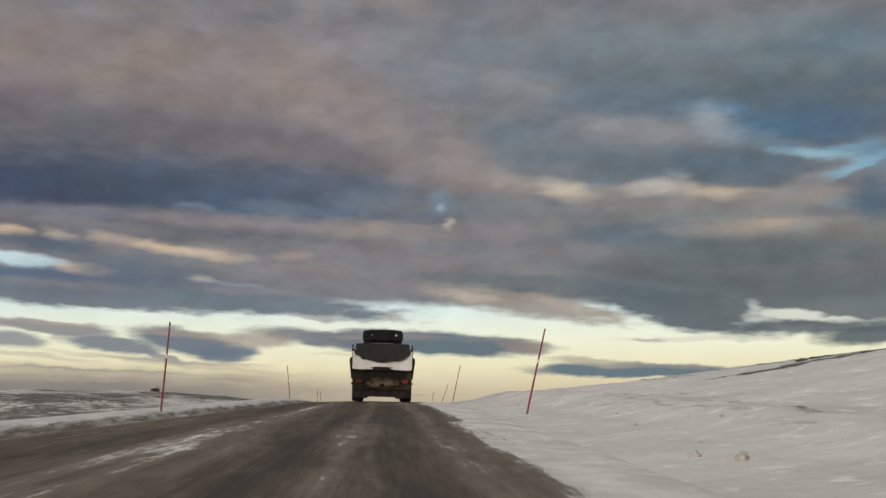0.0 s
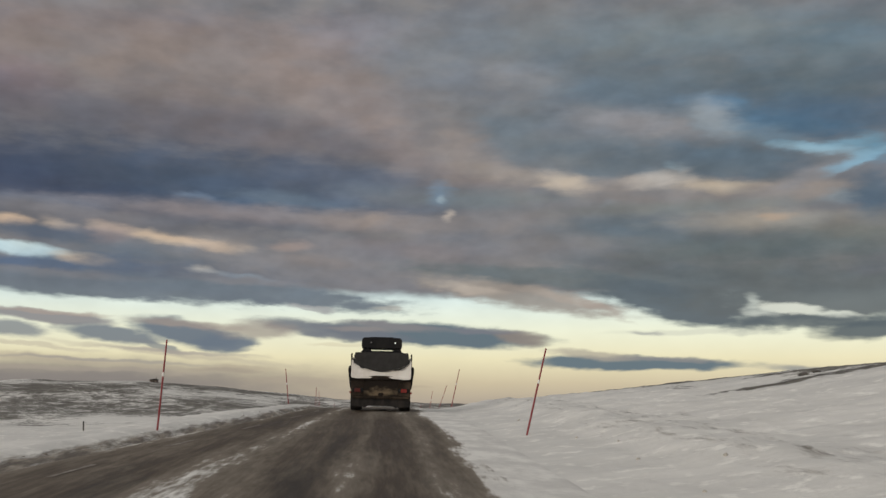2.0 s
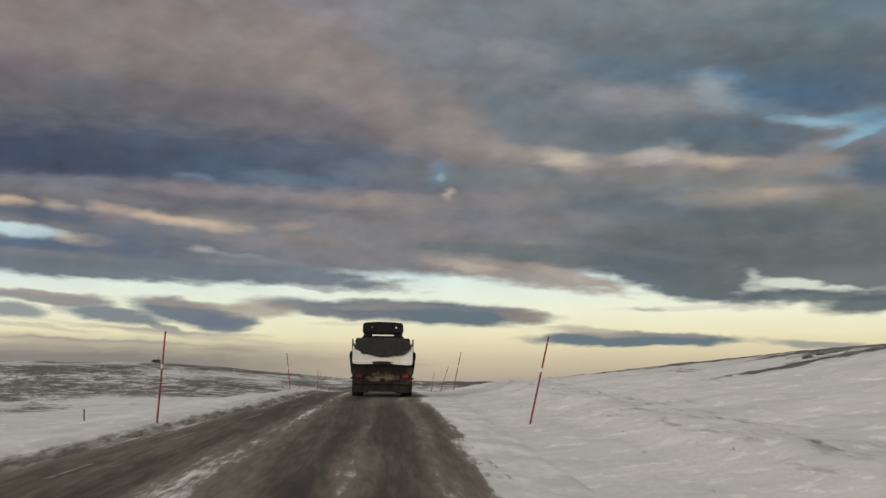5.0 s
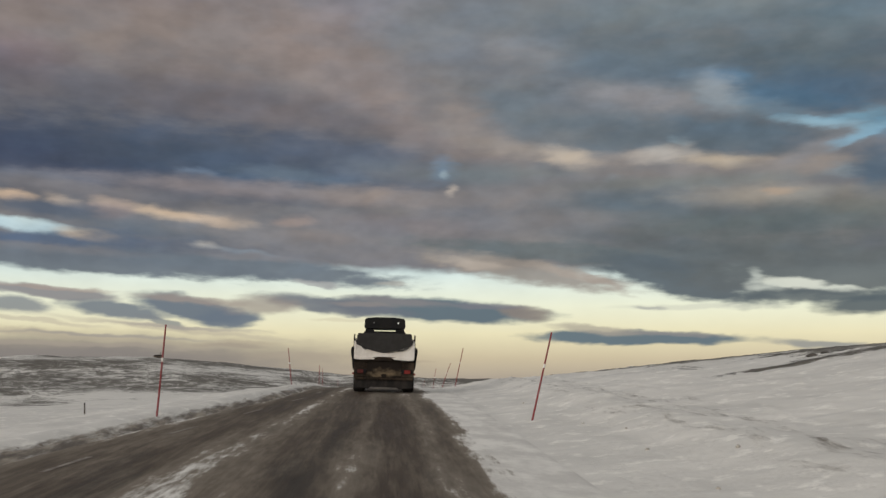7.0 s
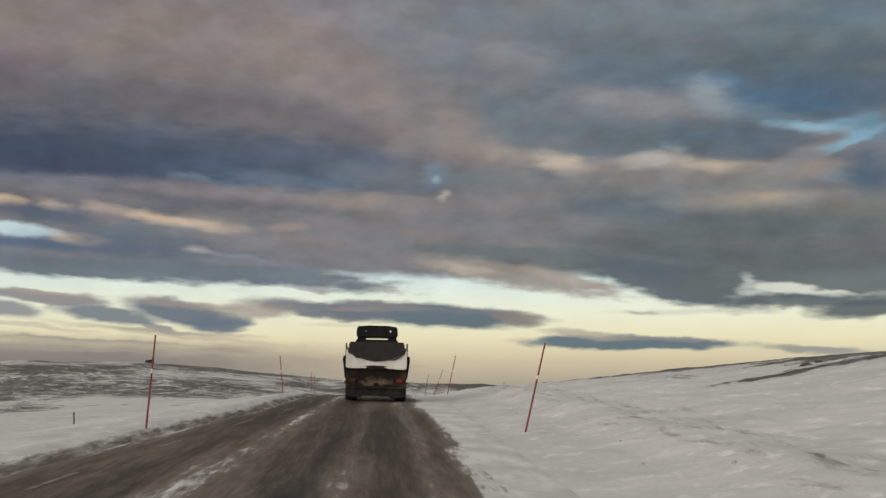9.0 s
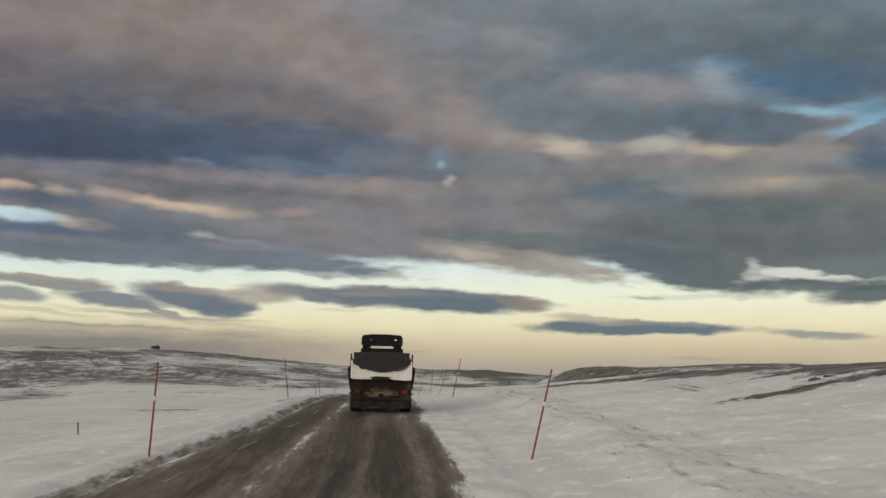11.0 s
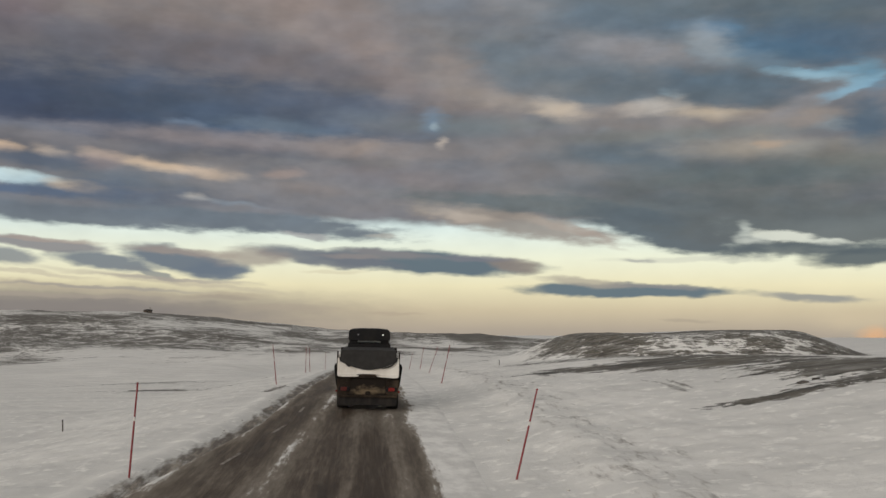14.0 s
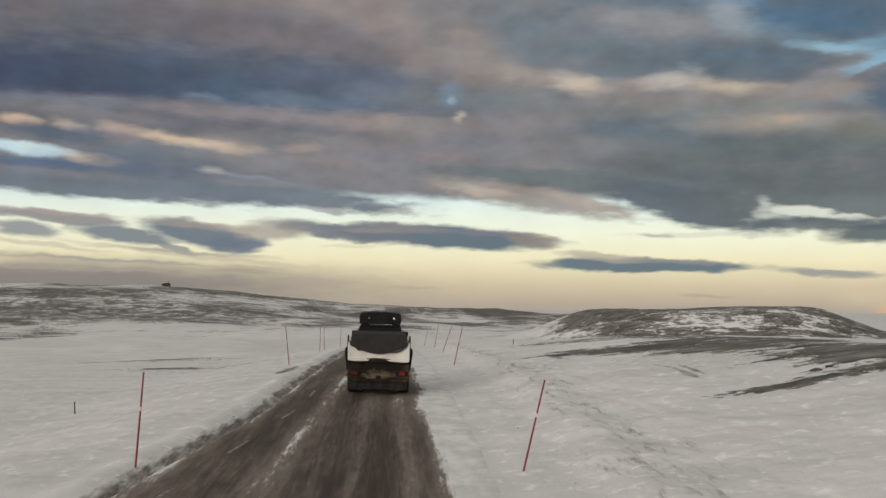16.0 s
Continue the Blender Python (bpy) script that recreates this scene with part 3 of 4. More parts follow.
def merged(bm, own):
    if bm is None:
        return own
    me = bpy.data.meshes.new("tmp")
    own.to_mesh(me)
    own.free()
    bm.from_mesh(me)
    bpy.data.meshes.remove(me)
    return bm


def tube(points, radii, sides=10, bm=None):
    """A round bar through the points, closed at both ends."""
    own = bmesh.new()
    pts = [Vector(p) for p in points]
    rings = []
    for i, p in enumerate(pts):
        way = (pts[min(i + 1, len(pts) - 1)] - pts[max(i - 1, 0)]).normalized()
        q = way.to_track_quat("Z", "Y")
        r = radii[i] if isinstance(radii, (list, tuple)) else radii
        rings.append([own.verts.new(p + q @ Vector((r * math.cos(a), r * math.sin(a), 0))) for a in [2 * math.pi * k / sides for k in range(sides)]])
    for a, b in zip(rings, rings[1:]):
        for k in range(sides):
            own.faces.new((a[k], a[(k + 1) % sides], b[(k + 1) % sides], b[k]))
    own.faces.new(rings[0])
    own.faces.new(rings[-1])
    return merged(bm, own)


def slab(outline, y0, y1, bevel=0.0, bm=None):
    """An outline in x, z drawn out from y0 to y1."""
    own = bmesh.new()
    vs = [own.verts.new((x, y0, z)) for x, z in outline]
    f = own.faces.new(vs)
    got = bmesh.ops.extrude_face_region(own, geom=[f])
    for v in got["geom"]:
        if isinstance(v, bmesh.types.BMVert):
            v.co.y = y1
    if bevel:
        bmesh.ops.bevel(own, geom=own.edges[:], offset=bevel, segments=1, affect="EDGES")
    return merged(bm, own)


def lathe(profile, sides=28, bm=None):
    """A ring about the x axis from (x, radius) pairs, closed round."""
    own = bmesh.new()
    rings = [[own.verts.new((x, r * math.cos(a), r * math.sin(a))) for a in [2 * math.pi * k / sides for k in range(sides)]] for x, r in profile]
    rings.append(rings[0])
    for a, b in zip(rings, rings[1:]):
        for k in range(sides):
            own.faces.new((a[k], a[(k + 1) % sides], b[(k + 1) % sides], b[k]))
    return merged(bm, own)


# ---- smooth noise on arrays, for the land ----
RNG = np.random.default_rng(7)
LATTICE = RNG.random((256, 256))


def value_noise(x, y):
    xi, yi = np.floor(x).astype(int), np.floor(y).astype(int)
    fx, fy = x - xi, y - yi
    fx, fy = fx * fx * (3 - 2 * fx), fy * fy * (3 - 2 * fy)
    g = lambda i, j: LATTICE[i & 255, j & 255]
    return (g(xi, yi) * (1 - fx) + g(xi + 1, yi) * fx) * (1 - fy) + (g(xi, yi + 1) * (1 - fx) + g(xi + 1, yi + 1) * fx) * fy - 0.5


def fbm(x, y, octaves=5):
    total, amp = 0.0, 1.0
    for k in range(octaves):
        total = total + amp * value_noise(x * 2 ** k + 17.3 * k, y * 2 ** k + 9.1 * k)
        amp *= 0.5
    return total


def step(v, lo, hi):
    u = np.clip((v - lo) / (hi - lo), 0, 1)
    return u * u * (3 - 2 * u)


def hill(x, y, cx, cy, rx, ry):
    return np.exp(-((x - cx) / rx) ** 2 - ((y - cy) / ry) ** 2)


# ---- the land: road over a crest, snow plain falling away, plateau and hummock far off ----
YS = np.linspace(-200, 6000, 31001)
SLOPE = np.interp(YS, (-200, -90, -8, 22, 75, 115, 250, 420, 6000), (0.0, 0.033, 0.033, -0.016, -0.026, -0.05, -0.045, 0, 0))
ZS = np.concatenate(([0], np.cumsum((SLOPE[1:] + SLOPE[:-1]) / 2 * np.diff(YS))))
ZS = ZS - np.interp(0, YS, ZS)
ROAD_RIGHT = 3.0


def road_left(y):
    """The far edge of the cleared lane: a wide passing place, then the drifts close in towards the crest."""
    return np.interp(y, (-60, -34, -24, -18, -12, -4, 20), (-6.7, -6.5, -5.9, -5.35, -4.6, -3.7, -3.2))




def road_z(y):
    return np.interp(y, YS, ZS)


def scarp_edge(x, y):
    return y + 130 * fbm(x * 0.007 + 5, y * 0.004, 4) + 40 * np.abs(fbm(x * 0.03, y * 0.012, 3))


def land(x, y):
    """Height of the ground."""
    x, y = np.asarray(x, float), np.asarray(y, float)
    zr = road_z(np.minimum(y, 250))
    # left: low verge ridge, then a fall to the snow plain
    lx = np.maximum(0, -x + road_left(y))
    left = zr + 0.16 * np.exp(-((lx - 0.9) / 0.5) ** 2) - 1.15 * step(lx, 1.2, 11) - 1.5 * step(lx, 10, 60)
    # right: ploughed bank, then a rise beside the road
    rx = np.maximum(0, x - ROAD_RIGHT)
    top = np.interp(y, (-120, -30, 0, 12, 28, 55, 100, 160), (1.6, 2.0, 2.15, 2.0, 1.7, 0.8, -2.2, -6))
    rise = zr - 0.07 + 0.17 * step(rx, 0.0, 1.8) + 0.34 * step(rx, 1.6, 3.4) + 0.15 * step(rx, 4, 7)
    right = rise + (np.maximum(top, rise) - rise) * step(rx, 4.0, 19) - 1.2 * step(rx, 21, 60)
    near = np.where(x < -1, left, right)
    near = near + (0.05 * fbm(x * 0.3, y * 0.16, 3) + 0.04 * fbm(x * 1.6, y * 1.2)) * step(np.maximum(lx, rx), 0.2, 2.5)
    near = near + 0.05 * fbm(x * 1.3 + 9, y * 0.35, 4) * step(rx, 0.0, 0.25) * (1 - step(rx, 1.5, 2.5))
    rough = np.maximum(0, fbm(x * 1.1 + 70, y * 0.9, 4)) * (0.35 + step(fbm(x * 0.12, y * 0.09, 2), -0.1, 0.25))
    near = near + 0.10 * rough * step(rx, 1.8, 3.2) * (1 - 0.6 * step(rx, 9, 18)) + 0.08 * rough * step(lx, 1.0, 3.0)
    lumps = np.maximum(0, fbm(x * 2.3 + 11, y * 1.5, 3) - 0.10)
    near = near + 0.07 * lumps * step(lx, 1.5, 3.5) + 0.11 * lumps * step(rx, 2.0, 3.6) * (1 - 0.6 * step(rx, 8, 16))
    near = near + 0.07 * np.maximum(0, fbm(x * 0.9 + 40, y * 0.55)) * step(rx, 1.4, 3.0) * (1 - step(rx, 7, 14))
    # farther off
    far = -9.0 + 5.0 * fbm(x * 0.008, y * 0.006) + 1.6 * fbm(x * 0.03, y * 0.02)
    far = far + 32 * hill(x, y, -760, 1450, 620, 420) + 12 * hill(x, y, -260, 800, 200, 160) + 4 * hill(x, y, -90, 420, 60, 60)
    edge = scarp_edge(x, y)
    far = far + 10.5 * step(edge, 470, 760) * step(-x, -10, 190)
    far = far + 11.5 * step(hill(x, y, 116, 345, 54, 50), 0.05, 0.6) + 8 * hill(x, y, 290, 420, 140, 90)
    far = far + 9 * hill(x, y, 20, 900, 160, 90)
    far = far - 6 * step(y, 1900, 3000)
    away = np.sqrt(x * x + (y + 43) ** 2)
    w = step(away, 95, 230)
    lane = (1 - step(np.abs(x + 1.2), 12, 40)) * (1 - step(y, 200, 330))
    w = w * (1 - lane * 0.85)
    z = near * (1 - w) + far * w
    # bed under the road
    bed = step(x, 2.85, 2.45) * step(x - road_left(y), -0.35, 0.2) * (1 - step(y, 215, 260))
    return z * (1 - bed) + (road_z(np.minimum(y, 400)) - 0.14) * bed


def bare_ground(x, y):
    n = fbm(x * 0.02 + 3, y * 0.02, 3)
    b = np.minimum(0.72, 1.15 * hill(x, y, -480, 880, 620, 480) ** 0.5 + 0.1 * hill(x, y, -260, 760, 190, 150))
    b = np.maximum(b, np.minimum(0.90, 1.6 * hill(x, y, 120, 322, 66, 52))) + 0.35 * hill(x, y, 90, 900, 130, 90)
    b = b + 0.20 * hill(x, y, 22, 30, 6, 48)
    b = b + 0.66 * hill(x, y, -40, 130, 40, 28) + 0.64 * hill(x, y, -26, 70, 14, 9) + 0.6 * hill(x, y, 20, 120, 16, 16)
    return np.clip(b * (1.0 + 0.5 * n), 0, 1.1)


def scree_ground(x, y):
    """The broken face of the plateau's edge."""
    u = np.clip((scarp_edge(x, y) - 440) / 330, 0, 1)
    return np.clip(4 * u * (1 - u), 0, 1) ** 0.7 * step(-x, -60, 120)


def banded_ground(x, y):
    """Long scoured bands on the rise beside the road and on the hummock's flank."""
    return np.clip(0.84 * hill(x, y, 12.5, 0, 3.2, 8) + 0.84 * hill(x, y, 9.5, 14, 2.2, 7) + 0.8 * hill(x, y, 16.5, -12, 2.0, 5), 0, 1)


def tufted_ground(x, y):
    """Heather tops along the near ridge and in a few hollows of the plain."""
    b = 0.75 * hill(x, y, 11, 18, 5, 5) + 0.85 * hill(x, y, 16.5, 12, 5, 8) + 0.8 * hill(x, y, 20.5, 26, 4.5, 40) + 0.8 * hill(x, y, 18.5, -3, 4, 5) + 0.95 * hill(x, y, 13.5, -8, 3, 1.1) + 0.7 * hill(x, y, 13, 40, 5, 10)
    b = b + 0.9 * hill(x, y, -4.7, 13, 0.9, 5) + 0.75 * hill(x, y, -24, 62, 16, 8) + 0.8 * hill(x, y, -14, 38, 10, 4) + 0.7 * hill(x, y, -42, 90, 20, 12)
    return np.clip(b, 0, 1)


def steps(near_lo, near_hi, fine, reach_lo, reach_hi, growth):
    mid = list(np.arange(near_lo, near_hi, fine))
    up, d = [], fine
    v = mid[-1]
    while v < reach_hi:
        d *= growth
        v += d
        up.append(v)
    down, d = [], fine
    v = near_lo
    while v > reach_lo:
        d *= growth
        v -= d
        down.append(v)
    return np.array(down[::-1] + mid + up)


def sheet_mesh(name, gx, gy, z, mat, layers=()):
    ny, nx = gx.shape
    co = np.stack([gx, gy, z], -1).reshape(-1, 3)
    i = (np.arange(ny - 1)[:, None] * nx + np.arange(nx - 1)[None, :]).reshape(-1)
    quads = np.stack([i, i + 1, i + nx + 1, i + nx], -1)
    me = bpy.data.meshes.new(name)
    me.vertices.add(len(co))
    me.vertices.foreach_set("co", co.ravel())
    me.loops.add(quads.size)
    me.loops.foreach_set("vertex_index", quads.ravel().astype(np.int32))
    me.polygons.add(len(quads))
    me.polygons.foreach_set("loop_start", np.arange(0, quads.size, 4, dtype=np.int32))
    me.polygons.foreach_set("use_smooth", np.ones(len(quads), dtype=bool))
    for key, values in layers:
        at = me.attributes.new(key, "FLOAT", "POINT")
        at.data.foreach_set("value", values.ravel().astype(np.float32))
    me.update(calc_edges=True)
    me.validate()
    me.materials.append(mat)
    return new(name, me)


gxs = steps(-14, 26, 0.16, -4800, 4800, 1.045)
gys = steps(-44, 34, 0.22, -4800, 4800, 1.022)
GX, GY = np.meshgrid(gxs, gys)
side = np.where(GX < -1, -GX + road_left(GY), GX - ROAD_RIGHT)
grit = np.where(GX < -1, 0.95 * np.exp(-((side - 0.18) / 0.42) ** 2), 0.25 * np.exp(-((side - 0.1) / 0.4) ** 2) + 0.5 * np.exp(-((side - 3.8) / 2.4) ** 2))
tagged(sheet_mesh("ground", GX, GY, land(GX, GY), M_GROUND, (("bare", bare_ground(GX, GY)), ("tufts", tufted_ground(GX, GY)), ("scree", scree_ground(GX, GY)), ("bands", banded_ground(GX, GY)), ("grit", grit))),
       "wind-packed snowy moorland with dark heather showing through", "ground", kind="structure")

U = np.linspace(0, 1, 46)
rys = steps(-60, 40, 0.4, -140, 240, 1.02)
UU, RY = np.meshgrid(U, rys)
RX = (road_left(RY) - 0.25) * (1 - UU) + (ROAD_RIGHT + 0.3) * UU
WIDE = -5.8


def lane_of(x, y):
    """The place across the road, as on its widest stretch."""
    return np.where(x < 0, x * WIDE / road_left(y), x)


def road_top(x, y):
    lane = lane_of(x, y)
    crown = 0.07 * (1 - ((lane + 1.7) / 4.4) ** 2) - 0.16 * step(np.abs(lane + 1.4), 4.4, 4.75)
    return road_z(y) + crown - 0.05 + 0.012 * fbm(x * 2.5, y * 0.5, 4)


tagged(sheet_mesh("road", RX, RY, road_top(RX, RY), M_ROAD, (("lane", lane_of(RX, RY)),)),
       "dark gritted road with snow-packed streaks and bare wheel tracks", "road", kind="structure")

# worn edge line, in dashes along the far side
for k in range(6):
    ly = np.linspace(-33.0 + 6.5 * k, -30.9 + 6.5 * k, 12)
    LX, LY = np.meshgrid(np.linspace(0.0, 0.11, 3), ly)
    LX = LX + road_left(LY) + 0.95
    tagged(sheet_mesh("road_marking", LX, LY, road_top(LX, LY) + 0.006, M_LINE), "worn white painted edge line dash", "road marking", kind="structure")


# ---- snow poles along both verges ----
def snow_pole(height):
    thing = new("snow_pole")
    part("shaft", tube([(0, 0, -0.25), (0, 0, height * 0.5), (0, 0, height)], [0.026, 0.024, 0.020], 10), M_POLE, thing)
    part("reflector_band", tube([(0, 0, height * 0.60), (0, 0, height * 0.60 + 0.10)], 0.028, 10), M_BAND, thing, "pale reflective band")
    part("cap", tube([(0, 0, height - 0.01), (0, 0, height + 0.02), (0, 0, height + 0.03)], [0.024, 0.024, 0.01], 10), M_POLE, thing)
    return tagged(thing, "slim red plastic snow pole with a pale reflective band", "snow pole", "snow poles along the road")


def ground_z(x, y):
    return float(land(np.array([x]), np.array([y]))[0])


first = None
for x, y, lean_x, lean_y in ((-5.6, -16.0, 3.5, 0), (-5.3, 19.0, -6, 0), (-5.6, 50.0, 1, 0), (-5.7, 58.0, -2, 0), (-5.8, 92.0, 2, 0),
                             (3.75, -16.0, 13, 0), (4.2, 19.0, 12, 0), (4.8, 44.0, 19, 0), (4.9, 62.0, 9, 0), (5.0, 96.0, 13, 0)):
    m = pose(x, y, ground_z(x, y), -lean_y, lean_x, 0)
    if first is None:
        first = snow_pole(2.25)
        first.matrix_basis = m
    else:
        copy_thing(first, m)


# ---- the truck ahead: a tipper seen from behind ----
def wheel(parent, x, y, r=0.5, w=0.28, out=1):
    tyre_profile = [(-w / 2, r * 0.62), (-w / 2, r * 0.9), (-w / 2 + 0.04, r), (w / 2 - 0.04, r), (w / 2, r * 0.9), (w / 2, r * 0.62), (0, r * 0.56)]
    hub = new("wheel")
    hub.parent = parent
    hub.location = (x, y, r)
    part("tyre", lathe(tyre_profile), M_RUBBER, hub)
    part("rim", lathe([(-w * 0.4, r * 0.1), (-w * 0.42, r * 0.6), (w * 0.42, r * 0.6), (w * 0.3 * out, r * 0.35), (w * 0.1, r * 0.1)]), M_STEEL, hub)
    return hub


def truck():
    t = new("tipper_truck")
    # load body between side walls
    part("body_floor", box(-1.2, 1.2, 0.10, 3.2, 1.18, 1.34, 0.02), M_STEEL, t)
    for s in (-1, 1):
        part("side_wall", slab([(s * 1.19, 1.34), (s * 1.24, 1.36), (s * 1.24, 2.12), (s * 1.14, 2.16), (s * 1.14, 1.36)], 0.12, 3.2, 0.012), M_WHITE, t)
        part("stake", box(s * 1.22 - 0.03, s * 1.22 + 0.03, 0.03, 0.11, 1.35, 2.32, 0.008), M_STEEL, t)
        part("side_guard", slab([(s * 1.22, 0.85), (s * 1.27, 0.95), (s * 1.36, 1.66), (s * 1.33, 1.80), (s * 1.25, 1.82), (s * 1.20, 1.3)], 0.3, 0.5, 0.015), M_CAB, t)
    part("front_wall", box(-1.2, 1.2, 3.2, 3.28, 1.3, 2.36, 0.02), M_STEEL, t)
    part("tailgate", slab([(-1.17, 1.34), (1.17, 1.34), (1.19, 2.0), (1.12, 2.14), (-1.12, 2.14), (-1.19, 2.0)], 0.0, 0.09, 0.015), M_WHITE, t, "dirty white tailgate")
    part("tailgate_sill", box(-1.21, 1.21, -0.04, 0.10, 1.26, 1.36, 0.02), M_STEEL, t)
    lip = [(-1.22, 1.40), (-1.20, 1.325), (-0.95, 1.30), (-0.42, 1.315), (-0.36, 1.36), (-0.60, 1.40)]
    part("tailgate_lip", slab(lip, -0.06, 0.02, 0.012), M_WHITE, t, "snow-white lip at the tailgate's foot")
    part("tailgate_lip", slab([(0.30, 1.37), (0.44, 1.31), (1.00, 1.275), (1.19, 1.29), (1.22, 1.40), (0.62, 1.40)], -0.06, 0.02, 0.012), M_WHITE, t)
    part("mud_smear", slab([(-0.50, 1.40), (-0.30, 1.34), (0.35, 1.34), (0.55, 1.385), (0.20, 1.425), (-0.20, 1.43)], -0.015, 0.0, 0.006), M_MUD, t, "brown mud smeared along the tailgate's foot")
    for s in (-1, 1):
        part("corner_post", box(s * 1.17 - 0.05, s * 1.17 + 0.05, -0.03, 0.05, 1.35, 2.05, 0.012), M_WHITE, t)
        part("hinge", tube([(s * 0.8 - 0.09, -0.06, 1.24), (s * 0.8 + 0.09, -0.06, 1.24)], 0.03, 10), M_STEEL, t)
    # tarpaulin hanging in a curve over the tailgate
    low = [(-1.13 + 2.26 * k / 24, 1.60 + 0.33 * abs(-1 + 2 * k / 24) ** 1.7 + (0.07 if k in (3, 4) else 0.0) * -1) for k in range(25)]
    part("tarpaulin", slab(low + [(1.17, 2.08), (1.09, 2.12), (1.07, 2.36), (-1.07, 2.36), (-1.09, 2.12), (-1.17, 2.08)], -0.07, -0.01, 0.0), M_BLACK, t, "black tarpaulin sagging over the tailgate")
    part("load_cover", slab([(-1.13, 2.12), (1.13, 2.12), (1.08, 2.36), (0.5, 2.38), (-0.5, 2.38), (-1.08, 2.36)], 0.0, 3.15, 0.03), M_BLACK, t, "black cover over the load")
    part("hem", tube([(-1.13 + 2.26 * k / 24, -0.075, 1.60 + 0.33 * abs(-1 + 2 * k / 24) ** 1.7) for k in range(25)], 0.014, 6), M_BLACK, t)
    part("strap", tube([(0.52, -0.09, 1.66), (0.74, -0.09, 1.695), (0.92, -0.09, 1.77), (1.06, -0.09, 1.90)], [0.022, 0.03, 0.026, 0.012], 6), M_BLACK, t, "loose black strap below the tarpaulin")
    # chassis and rear end
    part("back_plate", box(-1.17, 1.17, 0.20, 0.24, 0.50, 1.27, 0.01), M_STEEL, t)
    part("valance", slab([(-1.16, 0.20), (-0.62, 0.13), (-0.52, 0.21), (0.52, 0.19), (0.62, 0.12), (1.16, 0.18), (1.18, 0.56), (-1.18, 0.56)], 0.16, 0.19, 0.008), M_RUBBER, t, "dark rubber spray valance")
    for s in (-1, 1):
        part("chassis_rail", box(s * 0.42 - 0.05, s * 0.42 + 0.05, 0.15, 5.2, 0.82, 1.08, 0.015), M_STEEL, t)
        part("mudguard", slab([(s * 0.66, 0.62), (s * 1.21, 0.60), (s * 1.23, 1.2), (s * 0.62, 1.2)], 0.10, 0.16, 0.012), M_MUD, t, "mud-caked rear mudguard")
        part("mud_flap", box(s * 0.93 - 0.27, s * 0.93 + 0.27, 0.30, 0.33, 0.16, 0.7, 0.008), M_RUBBER, t)
        lamp = part("tail_lamp", box(s * 0.93 - 0.22, s * 0.93 + 0.22, 0.03, 0.10, 0.74, 0.92, 0.02), M_CAB, t)
        part("brake_glass", box(s * 0.95 - 0.13, s * 0.95 + 0.12, 0.005, 0.03, 0.755, 0.905, 0.012), M_TAIL if s > 0 else M_TAIL_GRIMY, lamp, "red tail lamp glass")
        part("side_marker", box(s * 1.24 - 0.035, s * 1.24 + 0.035, 0.02, 0.08, 0.70, 0.78, 0.012), M_TAIL, t, "small red side marker")
        for y in (0.95, 2.25):
            wheel(t, s * 1.0, y, 0.50, 0.46, s)
        wheel(t, s * 1.0, 4.5, 0.50, 0.30, s)
    part("rear_panel", slab([(-0.72, 0.60), (0.72, 0.60), (0.70, 1.24), (-0.70, 1.24)], 0.08, 0.13, 0.012), M_SMEAR, t, "brown rear panel splashed with tan mud")
    part("bumper_bar", box(-1.18, 1.18, 0.02, 0.14, 0.50, 0.60, 0.02), M_MUD, t, "salt-crusted rear bumper bar")
    for s in (-1, 1):
        part("bumper_bracket", box(s * 0.5 - 0.04, s * 0.5 + 0.04, 0.10, 0.2, 0.5, 0.85, 0.008), M_STEEL, t)
    part("axle", tube([(-0.9, 0.95, 0.5), (0.9, 0.95, 0.5)], 0.09, 12), M_STEEL, t)
    part("axle", tube([(-0.9, 2.25, 0.5), (0.9, 2.25, 0.5)], 0.09, 12), M_STEEL, t)
    part("tow_hitch", box(-0.1, 0.1, -0.02, 0.14, 0.6, 0.74, 0.02), M_STEEL, t)
    # cab: lower shell, corner pillars round the glass, roof box with rounded corners
    shell = [(-0.92, 0.75), (0.92, 0.75), (0.94, 2.3), (0.9, 2.54), (-0.9, 2.54), (-0.94, 2.3)]
    part("cab_shell", slab(shell, 3.45, 5.5, 0.04), M_CAB, t)
    for s in (-1, 1):
        for y in (3.5, 5.3):
            part("pillar", slab([(s * 0.86, 2.53), (s * 0.52, 2.53), (s * 0.46, 2.70), (s * 0.82, 2.70)], y, y + 0.14, 0.01), M_CAB, t)
        part("mirror_arm", tube([(s * 0.92, 5.2, 2.3), (s * 1.06, 5.3, 2.32)], 0.02, 8), M_CAB, t)
    roof = [(-0.86, 2.64), (0.86, 2.64), (0.90, 2.74), (0.88, 3.03), (0.82, 3.11), (0.4, 3.15), (-0.4, 3.15), (-0.82, 3.11), (-0.88, 3.03), (-0.90, 2.74)]
    part("roof_box", slab(roof, 3.4, 5.45, 0.03), M_CAB, t, "black roof box over the cab")
    part("rear_glass", box(-0.46, 0.46, 3.56, 3.57, 2.545, 2.64), M_GLASS, t).visible_shadow = False
    for x in (-0.48, 0.58):
        lamp = part("work_lamp", tube([(x, 3.4, 2.9), (x, 3.33, 2.9)], [0.045, 0.05], 12), M_CAB, t)
        part("lamp_glass", tube([(x, 3.335, 2.9), (x, 3.322, 2.9)], [0.032, 0.03], 12), M_WORK if x > 0 else M_DIM, lamp, "pale lit lamp glass" if x > 0 else "dull unlit lamp glass")
    return tagged(t, "dark grimy tipper truck with a white tailgate and black tarpaulin", "truck")


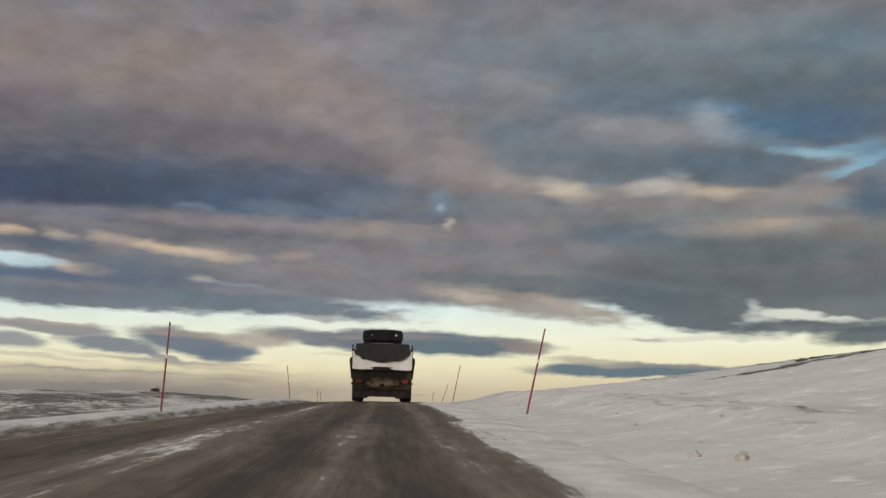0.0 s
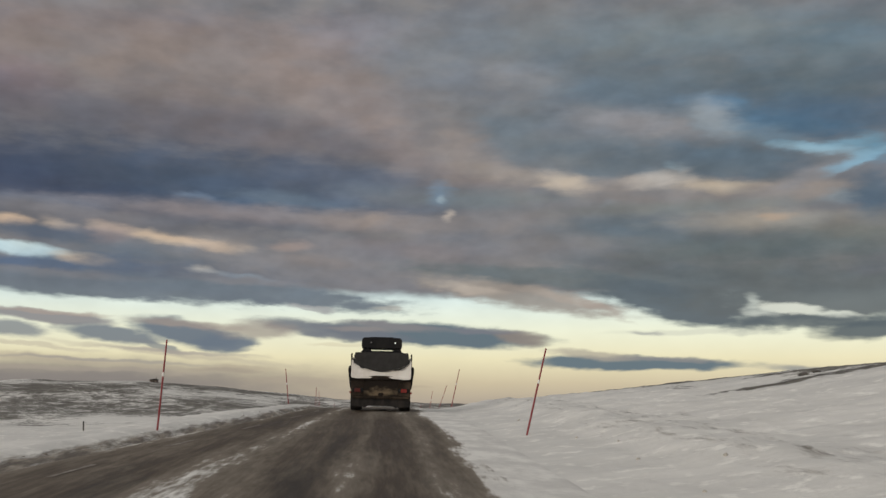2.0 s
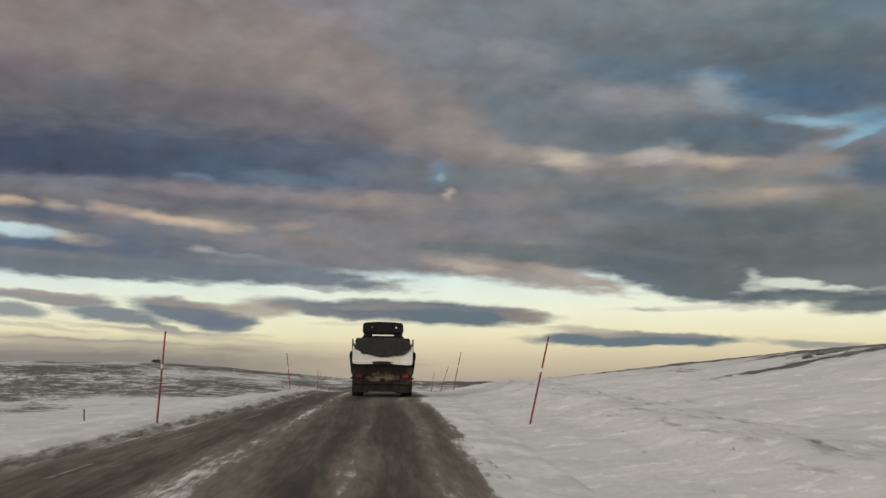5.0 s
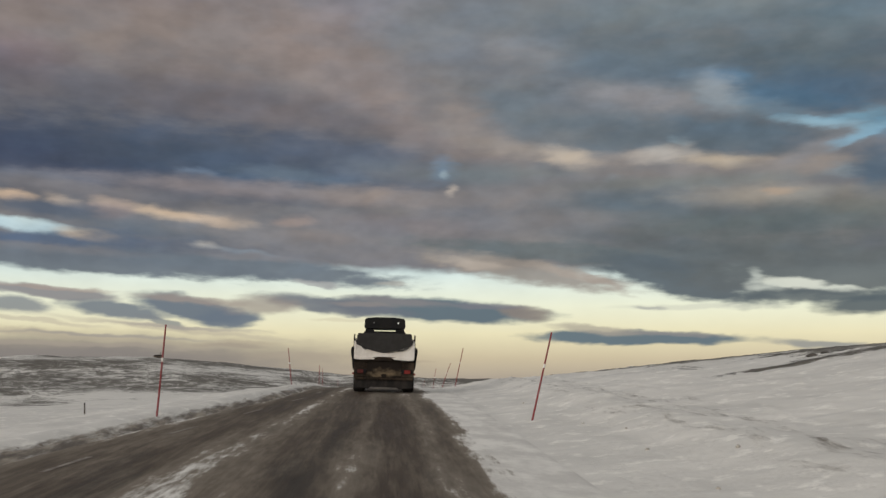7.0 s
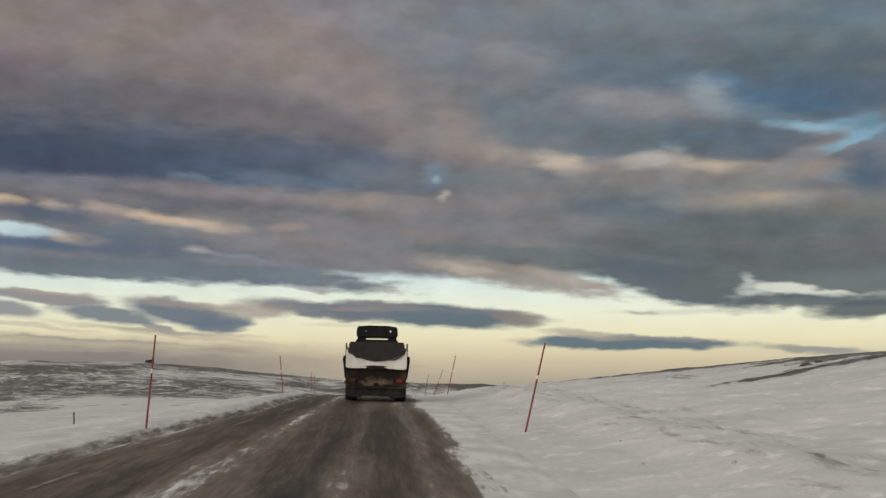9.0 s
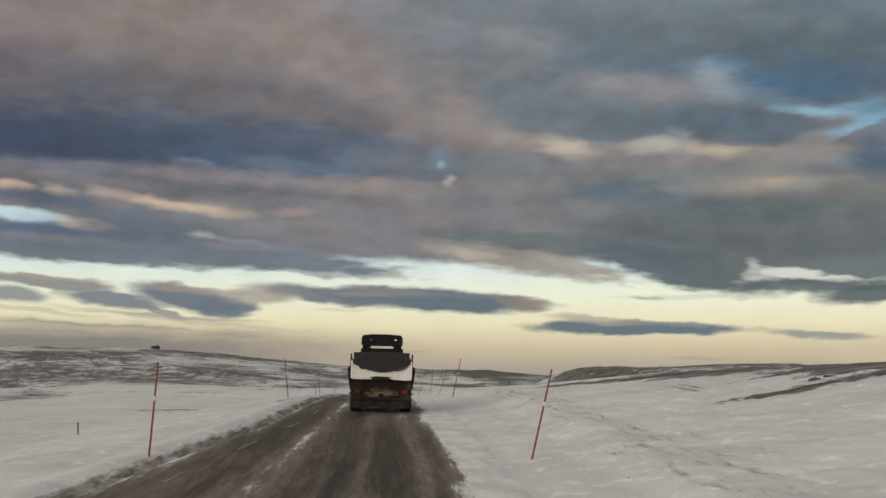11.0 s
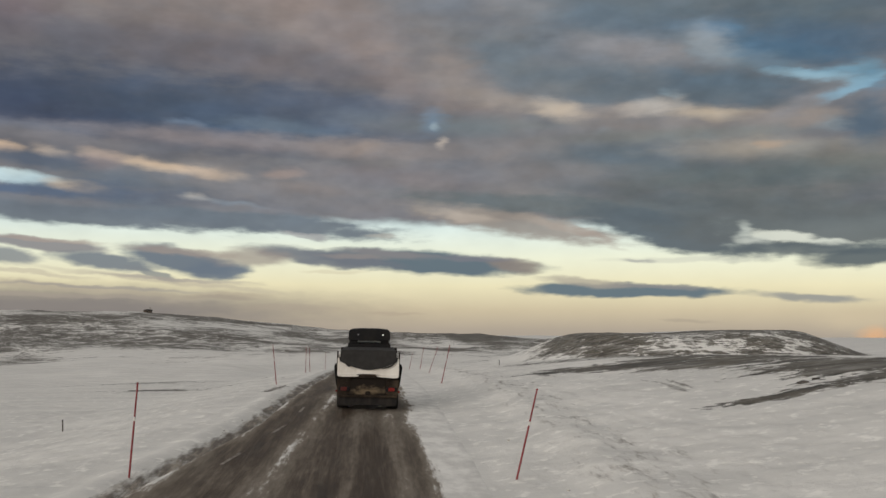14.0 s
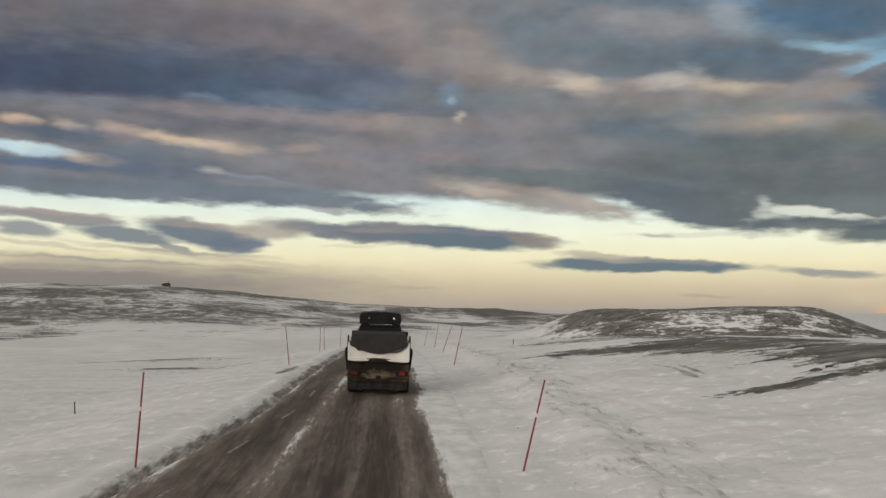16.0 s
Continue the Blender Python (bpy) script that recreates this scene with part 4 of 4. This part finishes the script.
tipper = truck()
tipper.matrix_basis = pose(0, 0, float(road_z(0.5)) + 0.012, math.degrees(math.atan(0.02)), 0.9, 0)


# ---- small things on the snow ----
def stake(height):
    thing = new("marker_stake")
    part("post", tube([(0, 0, -0.15), (0.01, 0, height * 0.6), (0.015, 0, height)], [0.03, 0.028, 0.022], 7), M_WOOD, thing)
    part("top", tube([(0.015, 0, height - 0.07), (0.017, 0, height + 0.005)], [0.033, 0.029], 7), M_CAB, thing)
    return tagged(thing, "short dark wooden stake standing in the snow", "stake", "short stakes in the snow")


short = stake(0.48)
short.matrix_basis = pose(-12.2, 1.5, ground_z(-12.2, 1.5), 0, -4, 0)
copy_thing(short, pose(10.6, 44.0, ground_z(10.6, 44.0), 0, -3, 20))


def lump(bm, centre, size, seed, flat=0.7, level=2):
    """An uneven clod or stone."""
    own = bmesh.new()
    bmesh.ops.create_icosphere(own, subdivisions=level, radius=1)
    shift = Vector((seed * 3.1, seed * 1.7, seed * 0.9))
    for v in own.verts:
        k = 1 + 0.45 * noise.noise(v.co * 1.3 + shift) + 0.2 * noise.noise(v.co * 3.1 + shift)
        v.co = Vector((v.co.x * size[0], v.co.y * size[1], v.co.z * size[2] * flat)) * k + Vector(centre)
    return merged(bm, own)


for k, (x, y, w) in enumerate(((15.2, -6.0, 0.24), (15.8, -5.7, 0.17))):
    thing = link("boulder", lump(None, (0, 0, 0), (w, w * 0.7, w * 0.45), 5 + k, 0.8, 3), M_ROCK, None, True)
    thing.matrix_basis = pose(x, y, ground_z(x, y) + w * 0.08, 0, 0, 40 * k)
    tagged(thing, "dark weathered boulder half sunk in snow", "boulder", "boulders on the slope")

rand = random.Random(4)
clod = None
for k, (x, y, w) in enumerate(((3.75, -30.6, 0.085), (4.05, -31.4, 0.10), (4.3, -29.0, 0.035), (4.6, -24.2, 0.045), (5.1, -20.5, 0.04), (4.7, -17.8, 0.04),
                               (5.6, -26.0, 0.045), (4.4, -9.5, 0.05))):
    m = pose(x, y, ground_z(x, y) + w * 0.1, 12 * (k % 3), 9 * (k % 4), 67 * k) @ Matrix.Scale(w, 4)
    if clod is None:
        clod = link("snow_clod", lump(None, (0, 0, 0), (1, 0.8, 0.8), 2.7, 0.9, 3), M_CLOD, None, True)
        tagged(clod, "grubby lump of ploughed snow on the verge bank", "snow clod", "ploughed snow lumps")
        clod.matrix_basis = m
    else:
        copy = clod.copy()
        scene.collection.objects.link(copy)
        copy.matrix_basis = m
gravel = bmesh.new()
for k in range(140):
    y = rand.uniform(-38, 10)
    x = float(road_left(y)) + 0.15 - abs(rand.gauss(0, 0.45))
    s = rand.choice((0.02, 0.025, 0.03, 0.04)) * rand.uniform(0.7, 1.2)
    gravel = lump(gravel, (x, y, ground_z(x, y) - s * 0.1), (s, s * rand.uniform(0.7, 1.2), s), k * 0.53, 0.7, 1)
tagged(link("verge_gravel", gravel, M_GRAVEL), "brown gritty lumps of ice and gravel on the verge", "gravel", kind="stuff")


# ---- a lone hut with a mast on the far skyline ----
def hut():
    thing = new("hut")
    part("wall", box(-3.2, 3.2, -2, 2, -0.6, 2.3, 0.05), M_WOOD, thing)
    part("roof", slab([(-3.6, 2.2), (3.6, 2.2), (3.2, 2.9), (0.4, 3.3), (-3.2, 2.7)], -2.4, 2.4, 0.05), M_CAB, thing)
    part("mast", tube([(1.8, 0, 2.5), (1.8, 0, 4.4), (1.8, 0, 5.2)], [0.35, 0.25, 0.12], 8), M_WOOD, thing)
    part("door", box(-0.5, 0.5, -2.06, -2.0, -0.4, 1.7, 0.01), M_CAB, thing)
    return tagged(thing, "small dark hut with a stub mast on the snowy skyline", "hut")


hut().matrix_basis = pose(-190, 858, ground_z(-190, 858))
